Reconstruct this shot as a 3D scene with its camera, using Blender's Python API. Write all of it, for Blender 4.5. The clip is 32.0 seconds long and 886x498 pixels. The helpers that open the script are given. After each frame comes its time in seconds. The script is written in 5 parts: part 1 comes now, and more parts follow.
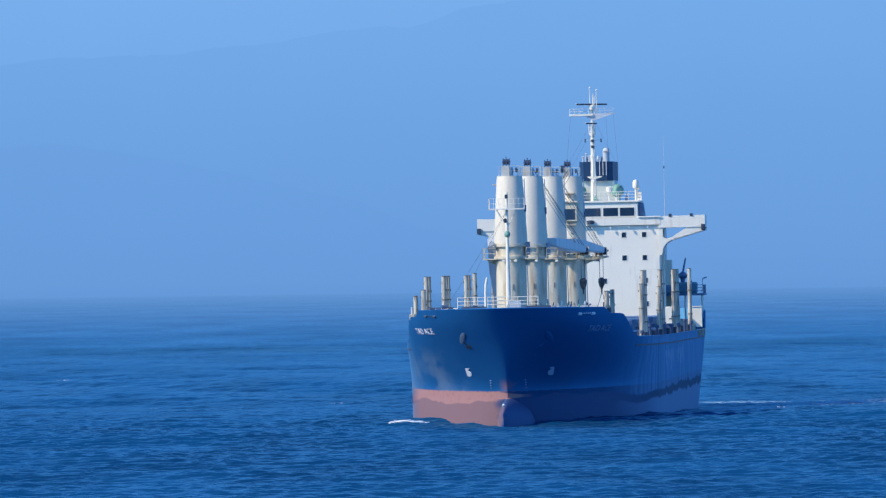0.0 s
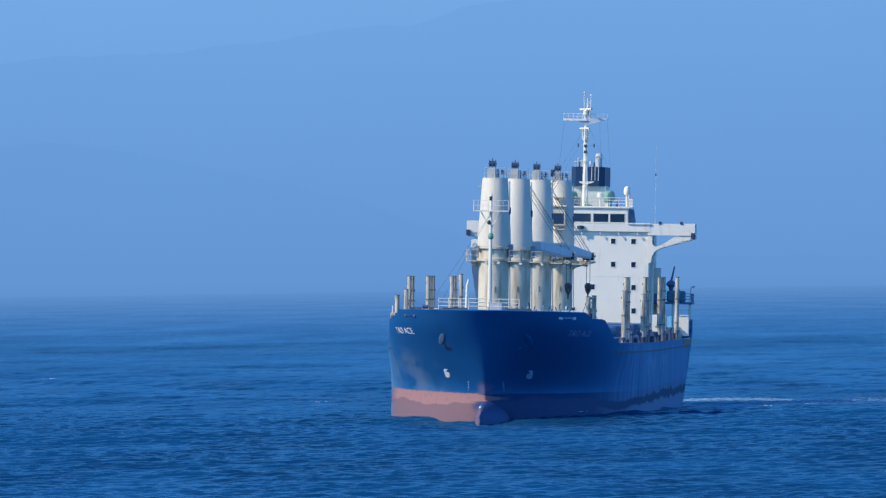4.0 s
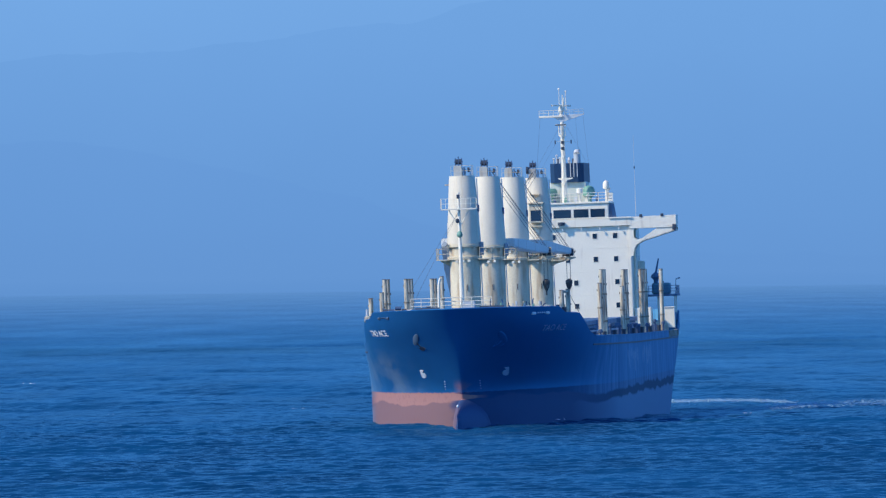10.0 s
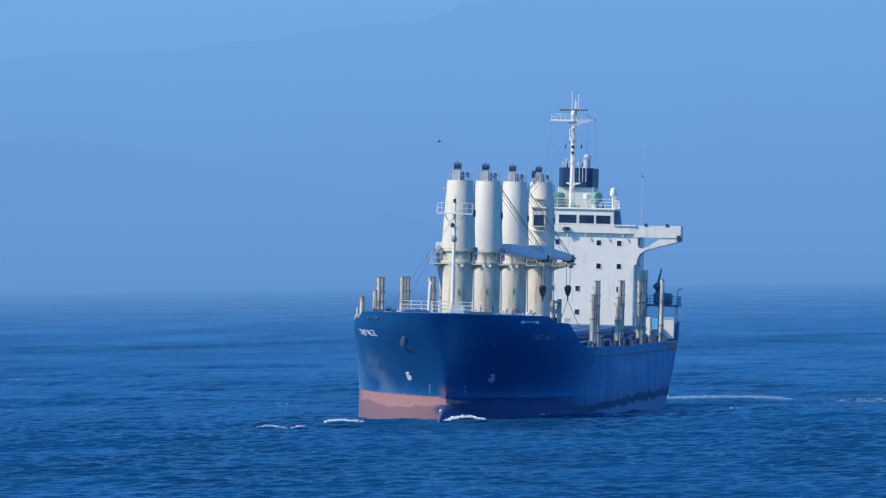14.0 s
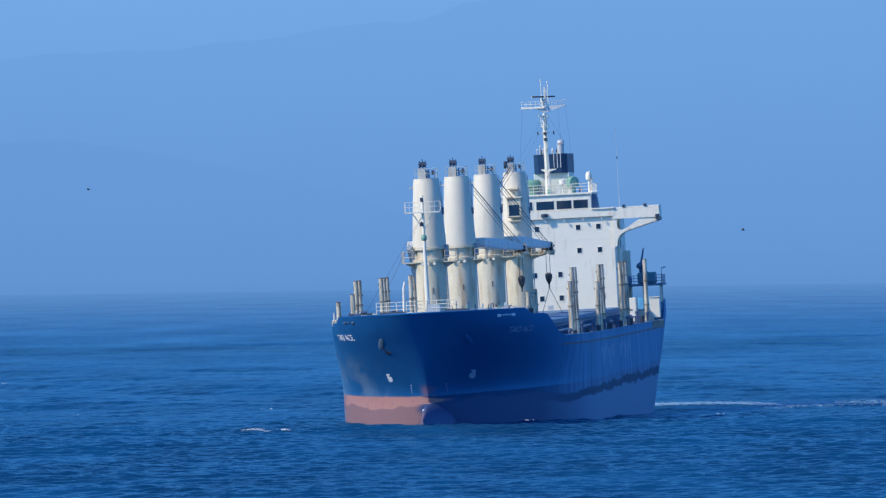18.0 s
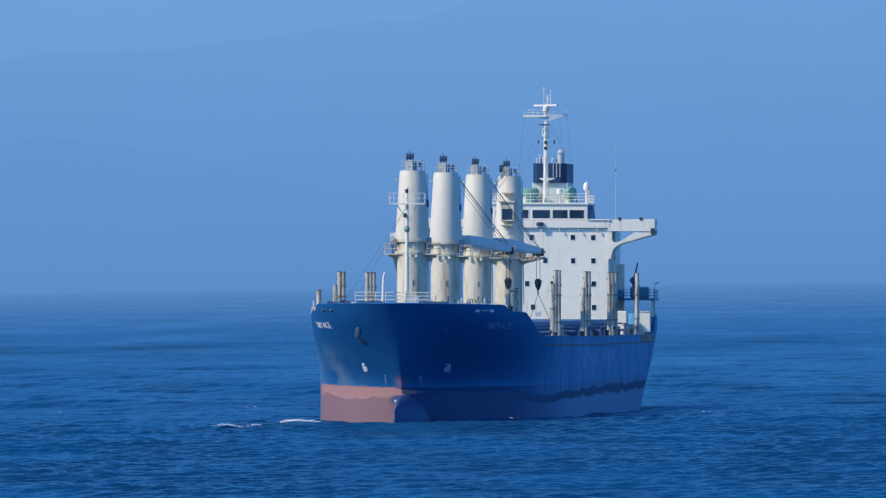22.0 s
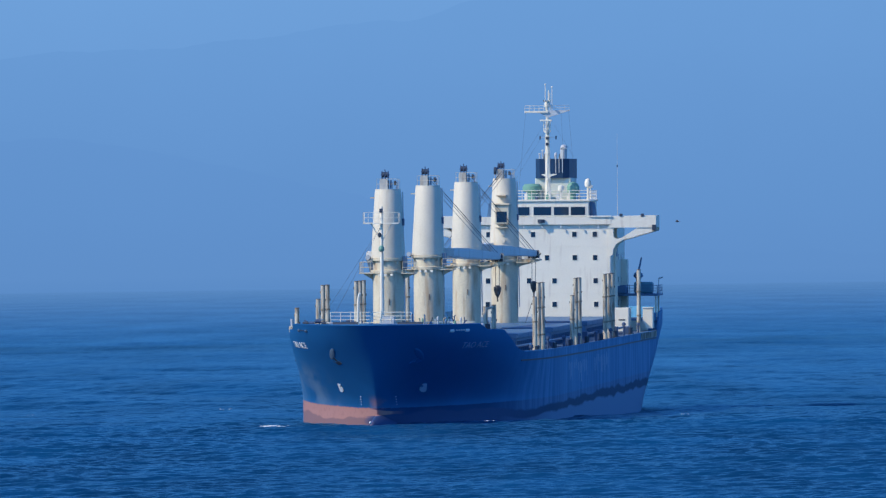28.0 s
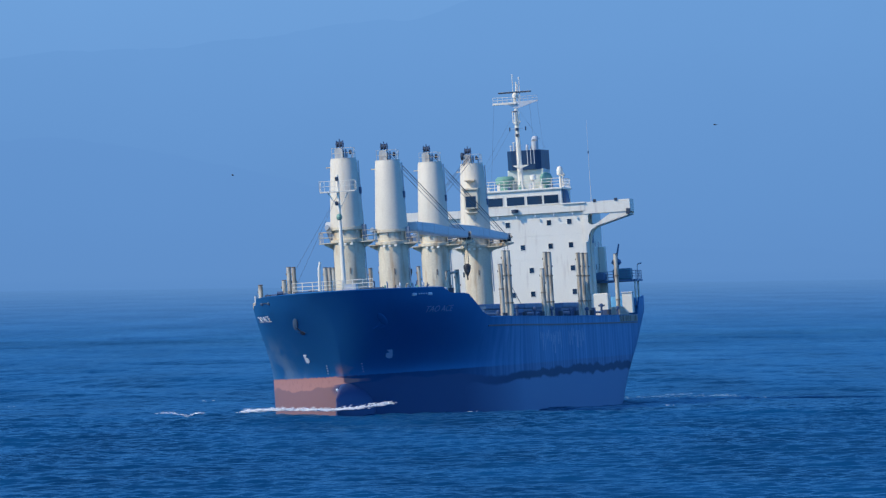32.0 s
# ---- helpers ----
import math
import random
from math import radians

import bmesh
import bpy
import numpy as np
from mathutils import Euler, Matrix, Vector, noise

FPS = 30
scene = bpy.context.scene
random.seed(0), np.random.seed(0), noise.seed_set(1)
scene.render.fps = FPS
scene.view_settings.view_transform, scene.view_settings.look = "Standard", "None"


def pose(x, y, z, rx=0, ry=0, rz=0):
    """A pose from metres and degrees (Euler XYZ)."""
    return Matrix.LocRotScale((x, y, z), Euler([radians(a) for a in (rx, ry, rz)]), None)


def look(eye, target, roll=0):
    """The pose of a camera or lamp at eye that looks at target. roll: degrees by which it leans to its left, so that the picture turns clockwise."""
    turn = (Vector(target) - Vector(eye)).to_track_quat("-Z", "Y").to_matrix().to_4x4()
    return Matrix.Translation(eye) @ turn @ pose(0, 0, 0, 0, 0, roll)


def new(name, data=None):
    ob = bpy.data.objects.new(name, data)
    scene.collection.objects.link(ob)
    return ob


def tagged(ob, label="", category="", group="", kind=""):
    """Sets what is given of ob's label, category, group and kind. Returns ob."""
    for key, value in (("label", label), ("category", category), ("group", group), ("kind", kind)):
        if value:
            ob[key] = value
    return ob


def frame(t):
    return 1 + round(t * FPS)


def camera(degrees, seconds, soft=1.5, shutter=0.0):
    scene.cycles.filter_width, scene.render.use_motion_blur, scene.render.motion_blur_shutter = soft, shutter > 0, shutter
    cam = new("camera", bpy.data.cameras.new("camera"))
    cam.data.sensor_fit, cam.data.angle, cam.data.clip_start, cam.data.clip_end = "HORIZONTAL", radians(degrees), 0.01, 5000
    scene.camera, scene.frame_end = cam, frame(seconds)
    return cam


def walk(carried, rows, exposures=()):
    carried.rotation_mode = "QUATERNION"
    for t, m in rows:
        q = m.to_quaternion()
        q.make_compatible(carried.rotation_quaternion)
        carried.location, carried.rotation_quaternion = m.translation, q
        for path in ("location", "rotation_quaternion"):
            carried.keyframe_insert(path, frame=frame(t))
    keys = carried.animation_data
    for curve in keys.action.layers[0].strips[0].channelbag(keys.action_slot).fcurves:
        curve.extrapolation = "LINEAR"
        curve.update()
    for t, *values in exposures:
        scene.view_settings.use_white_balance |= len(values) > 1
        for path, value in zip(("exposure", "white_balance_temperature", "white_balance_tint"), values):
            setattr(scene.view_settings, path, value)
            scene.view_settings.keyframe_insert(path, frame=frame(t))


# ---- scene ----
CAMERA_HEIGHT = 15.13
cam = camera(8.028, 32.0, soft=1.3)
EYE = (0.0, 0.0, CAMERA_HEIGHT)
# a tripod that settles slowly: the tilt, as a rise over a kilometre
TILTS = [(0, 3.757), (3, 3.578), (6, 3.399), (10, 3.220), (13, 3.130), (20, 2.951), (25, 2.862), (32, 2.683)]
walk(cam, [(t, look(EYE, (0.0, 1000.0, CAMERA_HEIGHT + rise), roll=-0.785)) for t, rise in TILTS],
     exposures=[(0, 0.09), (1, 0.08), (2, -0.02), (8, -0.02), (14, -0.03), (18.2, -0.03), (18.9, -0.15), (32, -0.18)])

# ---- light ----
SUN = Vector((-0.767, -0.342, 0.68)).normalized()
sun_data = bpy.data.lights.new("sun", "SUN")
sun_data.energy, sun_data.angle, sun_data.color = 4.1, radians(0.53), (1.0, 0.885, 0.68)
sun = new("sun", sun_data)
sun.matrix_world = look(SUN * 100, (0, 0, 0))

world = bpy.data.worlds.new("sky")
scene.world = world
world.use_nodes = True
wt = world.node_tree
sky = wt.nodes.new("ShaderNodeTexSky")
sky.sky_type, sky.sun_disc = "NISHITA", False
sky.sun_elevation = math.asin(SUN.z)
sky.sun_rotation = math.atan2(SUN.x, SUN.y)
sky.air_density, sky.dust_density, sky.ozone_density = 1.0, 0.6, 4.0
tint = wt.nodes.new("ShaderNodeMix")
tint.data_type, tint.blend_type = "RGBA", "MULTIPLY"
tint.inputs[0].default_value = 1.0
tint.inputs[7].default_value = (0.31, 0.625, 1.0, 1)
wt.links.new(sky.outputs[0], tint.inputs[6])
wt.links.new(tint.outputs[2], wt.nodes["Background"].inputs[0])
wt.nodes["Background"].inputs[1].default_value = 0.25

# ---- materials ----
def paint(name, colour, rough=0.5, metal=0.0, grain=6.0, vary=0.10, bump=0.006, stain=None, stain_at=0.62, stretch=(1, 1, 0.15)):
    """A worn painted or bare surface: two scales of tone, fine relief, and run-down stains where given."""
    m = bpy.data.materials.new(name)
    m.use_nodes = True
    t = m.node_tree
    bsdf = t.nodes["Principled BSDF"]
    where = t.nodes.new("ShaderNodeTexCoord").outputs["Object"]
    big = t.nodes.new("ShaderNodeTexNoise")
    big.inputs["Scale"].default_value, big.inputs["Detail"].default_value = 0.35, 5
    small = t.nodes.new("ShaderNodeTexNoise")
    small.inputs["Scale"].default_value, small.inputs["Detail"].default_value = grain, 6
    t.links.new(where, big.inputs["Vector"]), t.links.new(where, small.inputs["Vector"])
    add = t.nodes.new("ShaderNodeMath")
    add.operation = "ADD"
    t.links.new(big.outputs[0], add.inputs[0]), t.links.new(small.outputs[0], add.inputs[1])
    ramp = t.nodes.new("ShaderNodeMapRange")
    ramp.inputs[1].default_value, ramp.inputs[2].default_value = 0.6, 1.4
    ramp.inputs[3].default_value, ramp.inputs[4].default_value = 1 - vary, 1 + vary
    t.links.new(add.outputs[0], ramp.inputs[0])
    mul = t.nodes.new("ShaderNodeMix")
    mul.data_type, mul.blend_type = "RGBA", "MULTIPLY"
    mul.inputs[0].default_value, mul.inputs[6].default_value = 1.0, (*colour, 1)
    t.links.new(ramp.outputs[0], mul.inputs[7])
    out = mul.outputs[2]
    if stain:
        scale = t.nodes.new("ShaderNodeMapping")
        scale.inputs["Scale"].default_value = stretch
        t.links.new(where, scale.inputs[0])
        runs = t.nodes.new("ShaderNodeTexNoise")
        runs.inputs["Scale"].default_value, runs.inputs["Detail"].default_value = 1.6, 6
        t.links.new(scale.outputs[0], runs.inputs["Vector"])
        mask = t.nodes.new("ShaderNodeMapRange")
        mask.inputs[1].default_value, mask.inputs[2].default_value, mask.inputs[4].default_value = stain_at - 0.08, stain_at + 0.1, 0.75
        t.links.new(runs.outputs[0], mask.inputs[0])
        over = t.nodes.new("ShaderNodeMix")
        over.data_type = "RGBA"
        over.inputs[7].default_value = (*stain, 1)
        t.links.new(mask.outputs[0], over.inputs[0]), t.links.new(out, over.inputs[6])
        out = over.outputs[2]
    t.links.new(out, bsdf.inputs["Base Color"])
    bsdf.inputs["Roughness"].default_value, bsdf.inputs["Metallic"].default_value = rough, metal
    if bump:
        b = t.nodes.new("ShaderNodeBump")
        b.inputs["Strength"].default_value, b.inputs["Distance"].default_value = 0.5, bump
        t.links.new(small.outputs[0], b.inputs["Height"]), t.links.new(b.outputs[0], bsdf.inputs["Normal"])
    return m


RUST = (0.22, 0.10, 0.045)
WHITE = paint("white_paint", (0.87, 0.795, 0.64), 0.45, vary=0.05, stain=(0.66, 0.57, 0.45), stain_at=0.66)
PALE = paint("pale_cream_paint", (0.71, 0.63, 0.485), 0.5, vary=0.08, stain=(0.58, 0.46, 0.31), stain_at=0.66)
CREAM = paint("cream_crane_paint", (0.68, 0.59, 0.42), 0.5, vary=0.14, stain=(0.45, 0.30, 0.17), stain_at=0.57)
POST = paint("stanchion_paint", (0.62, 0.56, 0.43), 0.6, vary=0.2, stain=(0.20, 0.13, 0.08), stain_at=0.50, stretch=(3, 3, 0.3))
GREYBLUE = paint("grey_blue_deck_paint", (0.085, 0.175, 0.29), 0.5, stain=RUST, stain_at=0.73)
JIB = paint("pale_jib_paint", (0.66, 0.67, 0.66), 0.45, stain=(0.42, 0.34, 0.26), stain_at=0.66)
DARK = paint("dark_machinery", (0.035, 0.05, 0.075), 0.5)
NAVY = paint("funnel_navy_paint", (0.008, 0.04, 0.10), 0.45)
GREEN = paint("green_paint", (0.16, 0.34, 0.26), 0.5)
BUFF = paint("buff_casing_paint", (0.66, 0.68, 0.58), 0.5, stain=(0.45, 0.40, 0.3), stain_at=0.66)
STEEL = paint("pale_steel", (0.6, 0.6, 0.58), 0.4, 0.2)
LETTER = paint("white_letters", (0.78, 0.78, 0.76), 0.5)
DECK = paint("blue_grey_deck", (0.07, 0.12, 0.19), 0.7, stain=RUST, stain_at=0.7)
GLASS = paint("dark_window_glass", (0.008, 0.028, 0.06), 0.06, bump=0)
GLASS.node_tree.nodes["Principled BSDF"].inputs["Specular IOR Level"].default_value = 1.0
PATCHED = paint("patched_grey_steel", (0.20, 0.25, 0.30), 0.6)
DULL = paint("dull_letter_paint", (0.22, 0.34, 0.52), 0.55, stain=(0.004, 0.05, 0.16), stain_at=0.64, stretch=(1, 1, 1))
DULL_MARK = paint("dull_mark_paint", (0.30, 0.42, 0.55), 0.55)
HEAD = paint("grey_crane_head_paint", (0.50, 0.50, 0.46), 0.5, vary=0.15, stain=(0.30, 0.22, 0.14), stain_at=0.6)
FAINT = paint("faint_mark_paint", (0.05, 0.085, 0.13), 0.6)
HOOK = paint("worn_hook_block", (0.045, 0.045, 0.05), 0.55, stain=(0.22, 0.21, 0.19), stain_at=0.62, stretch=(2, 2, 1))
WINCH = paint("blue_grey_winch_paint", (0.05, 0.09, 0.17), 0.5)
RUSTY = paint("bare_rust", (0.13, 0.09, 0.07), 0.8)
COLLAR = paint("rusty_collar_paint", (0.26, 0.21, 0.15), 0.7, vary=0.3)
ANCHOR = paint("weathered_anchor_steel", (0.095, 0.15, 0.21), 0.75)
ANCHOR_NAVY = paint("shadowed_navy_anchor", (0.006, 0.02, 0.045), 0.75)
WIRE = paint("greased_wire", (0.06, 0.07, 0.09), 0.6)


def hull_paint():
    """Dark navy topsides, a red boot top at the bow that turns grey with wear further aft and has its port shade
    painted in, streaks and a scuffed band.
    """
    m = bpy.data.materials.new("hull_paint")
    m.use_nodes = True
    t = m.node_tree
    L = t.links.new
    bsdf = t.nodes["Principled BSDF"]
    where = t.nodes.new("ShaderNodeTexCoord").outputs["Object"]
    sep = t.nodes.new("ShaderNodeSeparateXYZ")
    L(where, sep.inputs[0])

    def noise_of(scale, detail, stretch):
        mp = t.nodes.new("ShaderNodeMapping")
        mp.inputs["Scale"].default_value = stretch
        L(where, mp.inputs[0])
        n = t.nodes.new("ShaderNodeTexNoise")
        n.inputs["Scale"].default_value, n.inputs["Detail"].default_value = scale, detail
        L(mp.outputs[0], n.inputs["Vector"])
        return n.outputs[0]

    def ranged(v, a, b, c=0.0, d=1.0):
        n = t.nodes.new("ShaderNodeMapRange")
        for i, val in enumerate((a, b, c, d)):
            n.inputs[i + 1].default_value = val
        L(v, n.inputs[0])
        return n.outputs[0]

    def maths(op, a, b):
        n = t.nodes.new("ShaderNodeMath")
        n.operation = op
        for i, v in enumerate((a, b)):
            if isinstance(v, (int, float)):
                n.inputs[i].default_value = v
            else:
                L(v, n.inputs[i])
        return n.outputs[0]

    def mix(fac, a, b):
        n = t.nodes.new("ShaderNodeMix")
        n.data_type = "RGBA"
        L(fac, n.inputs[0])
        for i, v in ((6, a), (7, b)):
            if isinstance(v, tuple):
                n.inputs[i].default_value = (*v, 1)
            else:
                L(v, n.inputs[i])
        return n.outputs[2]

    x, y, z = sep.outputs[0], sep.outputs[1], sep.outputs[2]
    streak = noise_of(1.3, 6, (0.8, 0.8, 0.07))
    cloud = noise_of(0.16, 5, (1, 1, 1.5))
    fine = noise_of(2.5, 6, (1, 1, 1))
    blot = noise_of(0.55, 7, (0.22, 0.5, 0.9))
    ragged = noise_of(0.5, 7, (0.25, 0.25, 0.5))
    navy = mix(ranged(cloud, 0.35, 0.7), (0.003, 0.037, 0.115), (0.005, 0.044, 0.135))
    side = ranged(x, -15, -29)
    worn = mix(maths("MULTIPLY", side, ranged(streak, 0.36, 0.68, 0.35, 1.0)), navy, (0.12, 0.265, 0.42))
    # mottled scuffs on the starboard shoulder of the bow
    scuff = maths("MULTIPLY", ranged(blot, 0.41, 0.56), maths("MULTIPLY", ranged(z, 8.6, 6.8), ranged(x, -2.5, -8.0)))
    scuff = maths("MULTIPLY", scuff, ranged(x, -40.0, -26.0))
    scuff = maths("MULTIPLY", scuff, ranged(y, 0.5, -2.0))
    worn = mix(maths("MULTIPLY", scuff, ranged(cloud, 0.4, 0.6, 0.25, 0.8)), worn, (0.13, 0.155, 0.17))
    # rust bleeding down from the stem
    bleed = maths("MULTIPLY", maths("MULTIPLY", ranged(z, 5.4, 4.6), ranged(blot, 0.42, 0.6)), maths("MULTIPLY", ranged(y, -0.9, -0.2), ranged(y, 2.4, 0.6)))
    worn = mix(maths("MULTIPLY", bleed, ranged(x, -5.0, -2.0)), worn, (0.30, 0.10, 0.05))
    # waterline paints
    wob = maths("ADD", z, maths("MULTIPLY", maths("SUBTRACT", fine, 0.5), 0.25))
    boot = ranged(wob, 4.0, 3.9)
    tide = maths("ADD", maths("ADD", z, 0.12), maths("MULTIPLY", maths("SUBTRACT", cloud, 0.5), 2.2))
    red = mix(ranged(tide, 2.95, 2.8), (0.42, 0.20, 0.155), (0.25, 0.130, 0.112))
    red = mix(ranged(fine, 0.52, 0.75, 0, 0.55), red, (0.26, 0.12, 0.09))
    aft_edge = maths("ADD", maths("ADD", z, maths("MULTIPLY", maths("SUBTRACT", ragged, 0.5), 1.3)), maths("MULTIPLY", maths("SUBTRACT", cloud, 0.5), 1.2))
    grey = mix(ranged(aft_edge, 2.5, 2.25), (0.005, 0.030, 0.080), (0.14, 0.245, 0.37))
    # dark navy at the port bow: shade painted over the red boot top
    grey = mix(ranged(x, -16.0, -34.0), (0.034, 0.052, 0.130), grey)
    port_shade_edge = maths("ADD", maths("MULTIPLY", y, -1.4), maths("MULTIPLY", maths("SUBTRACT", blot, 0.5), 5.0))
    # a red arc is left over the bulb on the port bow
    arc = maths("MULTIPLY", ranged(z, 3.15, 3.35), ranged(z, 3.85, 3.6))
    port_shade_edge = maths("ADD", port_shade_edge, maths("MULTIPLY", maths("MULTIPLY", arc, ranged(x, -5.0, -2.0)), 3.4))
    aft = maths("MAXIMUM", ranged(x, -22.0, -34.0), ranged(port_shade_edge, 1.3, 0.0))
    low = mix(aft, red, grey)
    boot_aft = ranged(aft_edge, 3.4, 3.15)
    cover = t.nodes.new("ShaderNodeMix")
    L(aft, cover.inputs[0]), L(boot, cover.inputs[2]), L(boot_aft, cover.inputs[3])
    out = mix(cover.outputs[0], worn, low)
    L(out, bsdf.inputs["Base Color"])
    bsdf.inputs["Roughness"].default_value = 0.6
    bsdf.inputs["Specular IOR Level"].default_value = 0.1
    # blue-tinted gloss lifts the dark hull in place of blue haze
    sheen = t.nodes.new("ShaderNodeBsdfAnisotropic")
    sheen.inputs["Color"].default_value = (0.10, 0.58, 1.0, 1)
    L(ranged(streak, 0.3, 0.7, 0.52, 0.6), sheen.inputs["Roughness"])
    both = t.nodes.new("ShaderNodeMixShader")
    gloss = t.nodes.new("ShaderNodeMix")
    L(ranged(x, -15, -29, 0.32, 0.17), gloss.inputs[2])
    gloss.inputs[3].default_value = 0.07
    L(boot, gloss.inputs[0]), L(gloss.outputs[0], both.inputs[0])
    L(bsdf.outputs[0], both.inputs[1]), L(sheen.outputs[0], both.inputs[2])
    L(both.outputs[0], t.nodes["Material Output"].inputs[0])
    b = t.nodes.new("ShaderNodeBump")
    b.inputs["Strength"].default_value, b.inputs["Distance"].default_value = 0.35, 0.06
    L(noise_of(0.55, 3, (1, 1, 1)), b.inputs["Height"]), L(b.outputs[0], bsdf.inputs["Normal"]), L(b.outputs[0], sheen.inputs["Normal"])
    return m


HULL = hull_paint()


def sea_water():
    """Deep blue body colour under a rippled surface that mirrors the sky more, the flatter one looks along it."""
    m = bpy.data.materials.new("sea_water")
    m.use_nodes = True
    t = m.node_tree
    L = t.links.new
    t.nodes.remove(t.nodes["Principled BSDF"])
    where = t.nodes.new("ShaderNodeTexCoord").outputs["Object"]
    body = t.nodes.new("ShaderNodeBsdfDiffuse")
    mirror = t.nodes.new("ShaderNodeBsdfAnisotropic")
    mirror.inputs["Color"].default_value = (0.30, 0.62, 0.72, 1)
    mirror.inputs["Roughness"].default_value = 0.34

    def noise_of(scale, detail, stretch):
        mp = t.nodes.new("ShaderNodeMapping")
        mp.inputs["Scale"].default_value, mp.inputs["Rotation"].default_value = stretch, (0, 0, 0.3)
        L(where, mp.inputs[0])
        n = t.nodes.new("ShaderNodeTexNoise")
        n.inputs["Scale"].default_value, n.inputs["Detail"].default_value = scale, detail
        L(mp.outputs[0], n.inputs["Vector"])
        return n.outputs[0]

    tone = t.nodes.new("ShaderNodeMix")
    tone.data_type = "RGBA"
    tone.inputs[6].default_value, tone.inputs[7].default_value = (0.002, 0.037, 0.100, 1), (0.004, 0.064, 0.165, 1)
    gusts = t.nodes.new("ShaderNodeMapRange")
    gusts.inputs[1].default_value, gusts.inputs[2].default_value = 0.36, 0.64
    L(noise_of(0.075, 5, (1, 0.28, 1)), gusts.inputs[0]), L(gusts.outputs[0], tone.inputs[0]), L(tone.outputs[2], body.inputs[0])
    b1 = t.nodes.new("ShaderNodeBump")
    b1.inputs["Strength"].default_value, b1.inputs["Distance"].default_value = 0.18, 0.7
    b2 = t.nodes.new("ShaderNodeBump")
    b2.inputs["Strength"].default_value, b2.inputs["Distance"].default_value = 0.34, 0.28
    L(noise_of(0.3, 6, (0.6, 1, 1)), b1.inputs["Height"]), L(noise_of(1.3, 6, (0.7, 1, 1)), b2.inputs["Height"])
    L(b1.outputs[0], b2.inputs["Normal"])
    fres = t.nodes.new("ShaderNodeFresnel")
    fres.inputs[0].default_value = 1.24
    power = t.nodes.new("ShaderNodeMath")
    power.operation = "POWER"
    power.inputs[1].default_value = 2.2
    part_of = t.nodes.new("ShaderNodeMath")
    part_of.operation = "MULTIPLY"
    ruffle = t.nodes.new("ShaderNodeMapRange")
    ruffle.inputs[1].default_value, ruffle.inputs[2].default_value, ruffle.inputs[3].default_value, ruffle.inputs[4].default_value = 0.35, 0.65, 0.68, 1.0
    L(noise_of(0.03, 6, (1, 0.22, 1)), ruffle.inputs[0]), L(ruffle.outputs[0], part_of.inputs[1])
    L(fres.outputs[0], power.inputs[0]), L(power.outputs[0], part_of.inputs[0])
    both = t.nodes.new("ShaderNodeMixShader")
    L(part_of.outputs[0], both.inputs[0]), L(body.outputs[0], both.inputs[1]), L(mirror.outputs[0], both.inputs[2])
    for n in (mirror, fres, body):
        L(b2.outputs[0], n.inputs["Normal"])
    L(both.outputs[0], t.nodes["Material Output"].inputs[0])
    return m


SEA = sea_water()


# ---- mesh helpers ----
def finish(bm, smooth=False):
    me = bpy.data.meshes.new("m")
    bmesh.ops.recalc_face_normals(bm, faces=bm.faces)
    for f in bm.faces:
        f.smooth = smooth
    bm.to_mesh(me)
    bm.free()
    if smooth:
        me.set_sharp_from_angle(angle=0.7)
    return me


def part(name, bm, material, parent, label="", smooth=False):
    """Links bm as one mesh under a thing or a part."""
    me = finish(bm, smooth)
    me.materials.append(material)
    ob = new(name, me)
    if parent.parent and parent.parent.parent:
        parent = parent.parent
    ob.parent = parent
    if label:
        ob["label"] = label
    return ob


def box(bm, x0, x1, y0, y1, z0, z1, bevel=0.0):
    m = Matrix.LocRotScale(((x0 + x1) / 2, (y0 + y1) / 2, (z0 + z1) / 2), None, (x1 - x0, y1 - y0, z1 - z0))
    made = bmesh.ops.create_cube(bm, size=1, matrix=m)["verts"]
    if bevel:
        edges = list({e for v in made for e in v.link_edges})
        bmesh.ops.bevel(bm, geom=edges, offset=bevel, segments=2, affect="EDGES", profile=0.5)
    return bm


def rod(bm, a, b, r, r2=None, seg=8):
    a, b = Vector(a), Vector(b)
    d = b - a
    turn = d.to_track_quat("Z", "Y").to_matrix().to_4x4()
    bmesh.ops.create_cone(bm, cap_ends=True, segments=seg, radius1=r, radius2=r if r2 is None else r2, depth=d.length,
                          matrix=Matrix.Translation((a + b) / 2) @ turn)
    return bm


def lathe(bm, cx, cy, profile, seg=32):
    """Turns a profile of (radius, height) about the upright axis at cx, cy."""
    rings = [[bm.verts.new((cx + r * math.cos(2 * math.pi * i / seg), cy + r * math.sin(2 * math.pi * i / seg), z)) for i in range(seg)] for r, z in profile]
    for a, b in zip(rings, rings[1:]):
        for i in range(seg):
            bm.faces.new((a[i], a[(i + 1) % seg], b[(i + 1) % seg], b[i]))
    bm.faces.new(rings[0]), bm.faces.new(rings[-1])
    return bm


def prism(bm, outline, axis, lo, hi):
    """Pushes an outline of (a, b) along an axis: x gives (y, z) outlines, y gives (x, z), z gives (x, y)."""
    def at(a, b, c):
        return {"x": (c, a, b), "y": (a, c, b), "z": (a, b, c)}[axis]
    one = [bm.verts.new(at(a, b, lo)) for a, b in outline]
    two = [bm.verts.new(at(a, b, hi)) for a, b in outline]
    n = len(outline)
    bm.faces.new(one), bm.faces.new(two)
    for i in range(n):
        bm.faces.new((one[i], one[(i + 1) % n], two[(i + 1) % n], two[i]))
    return bm


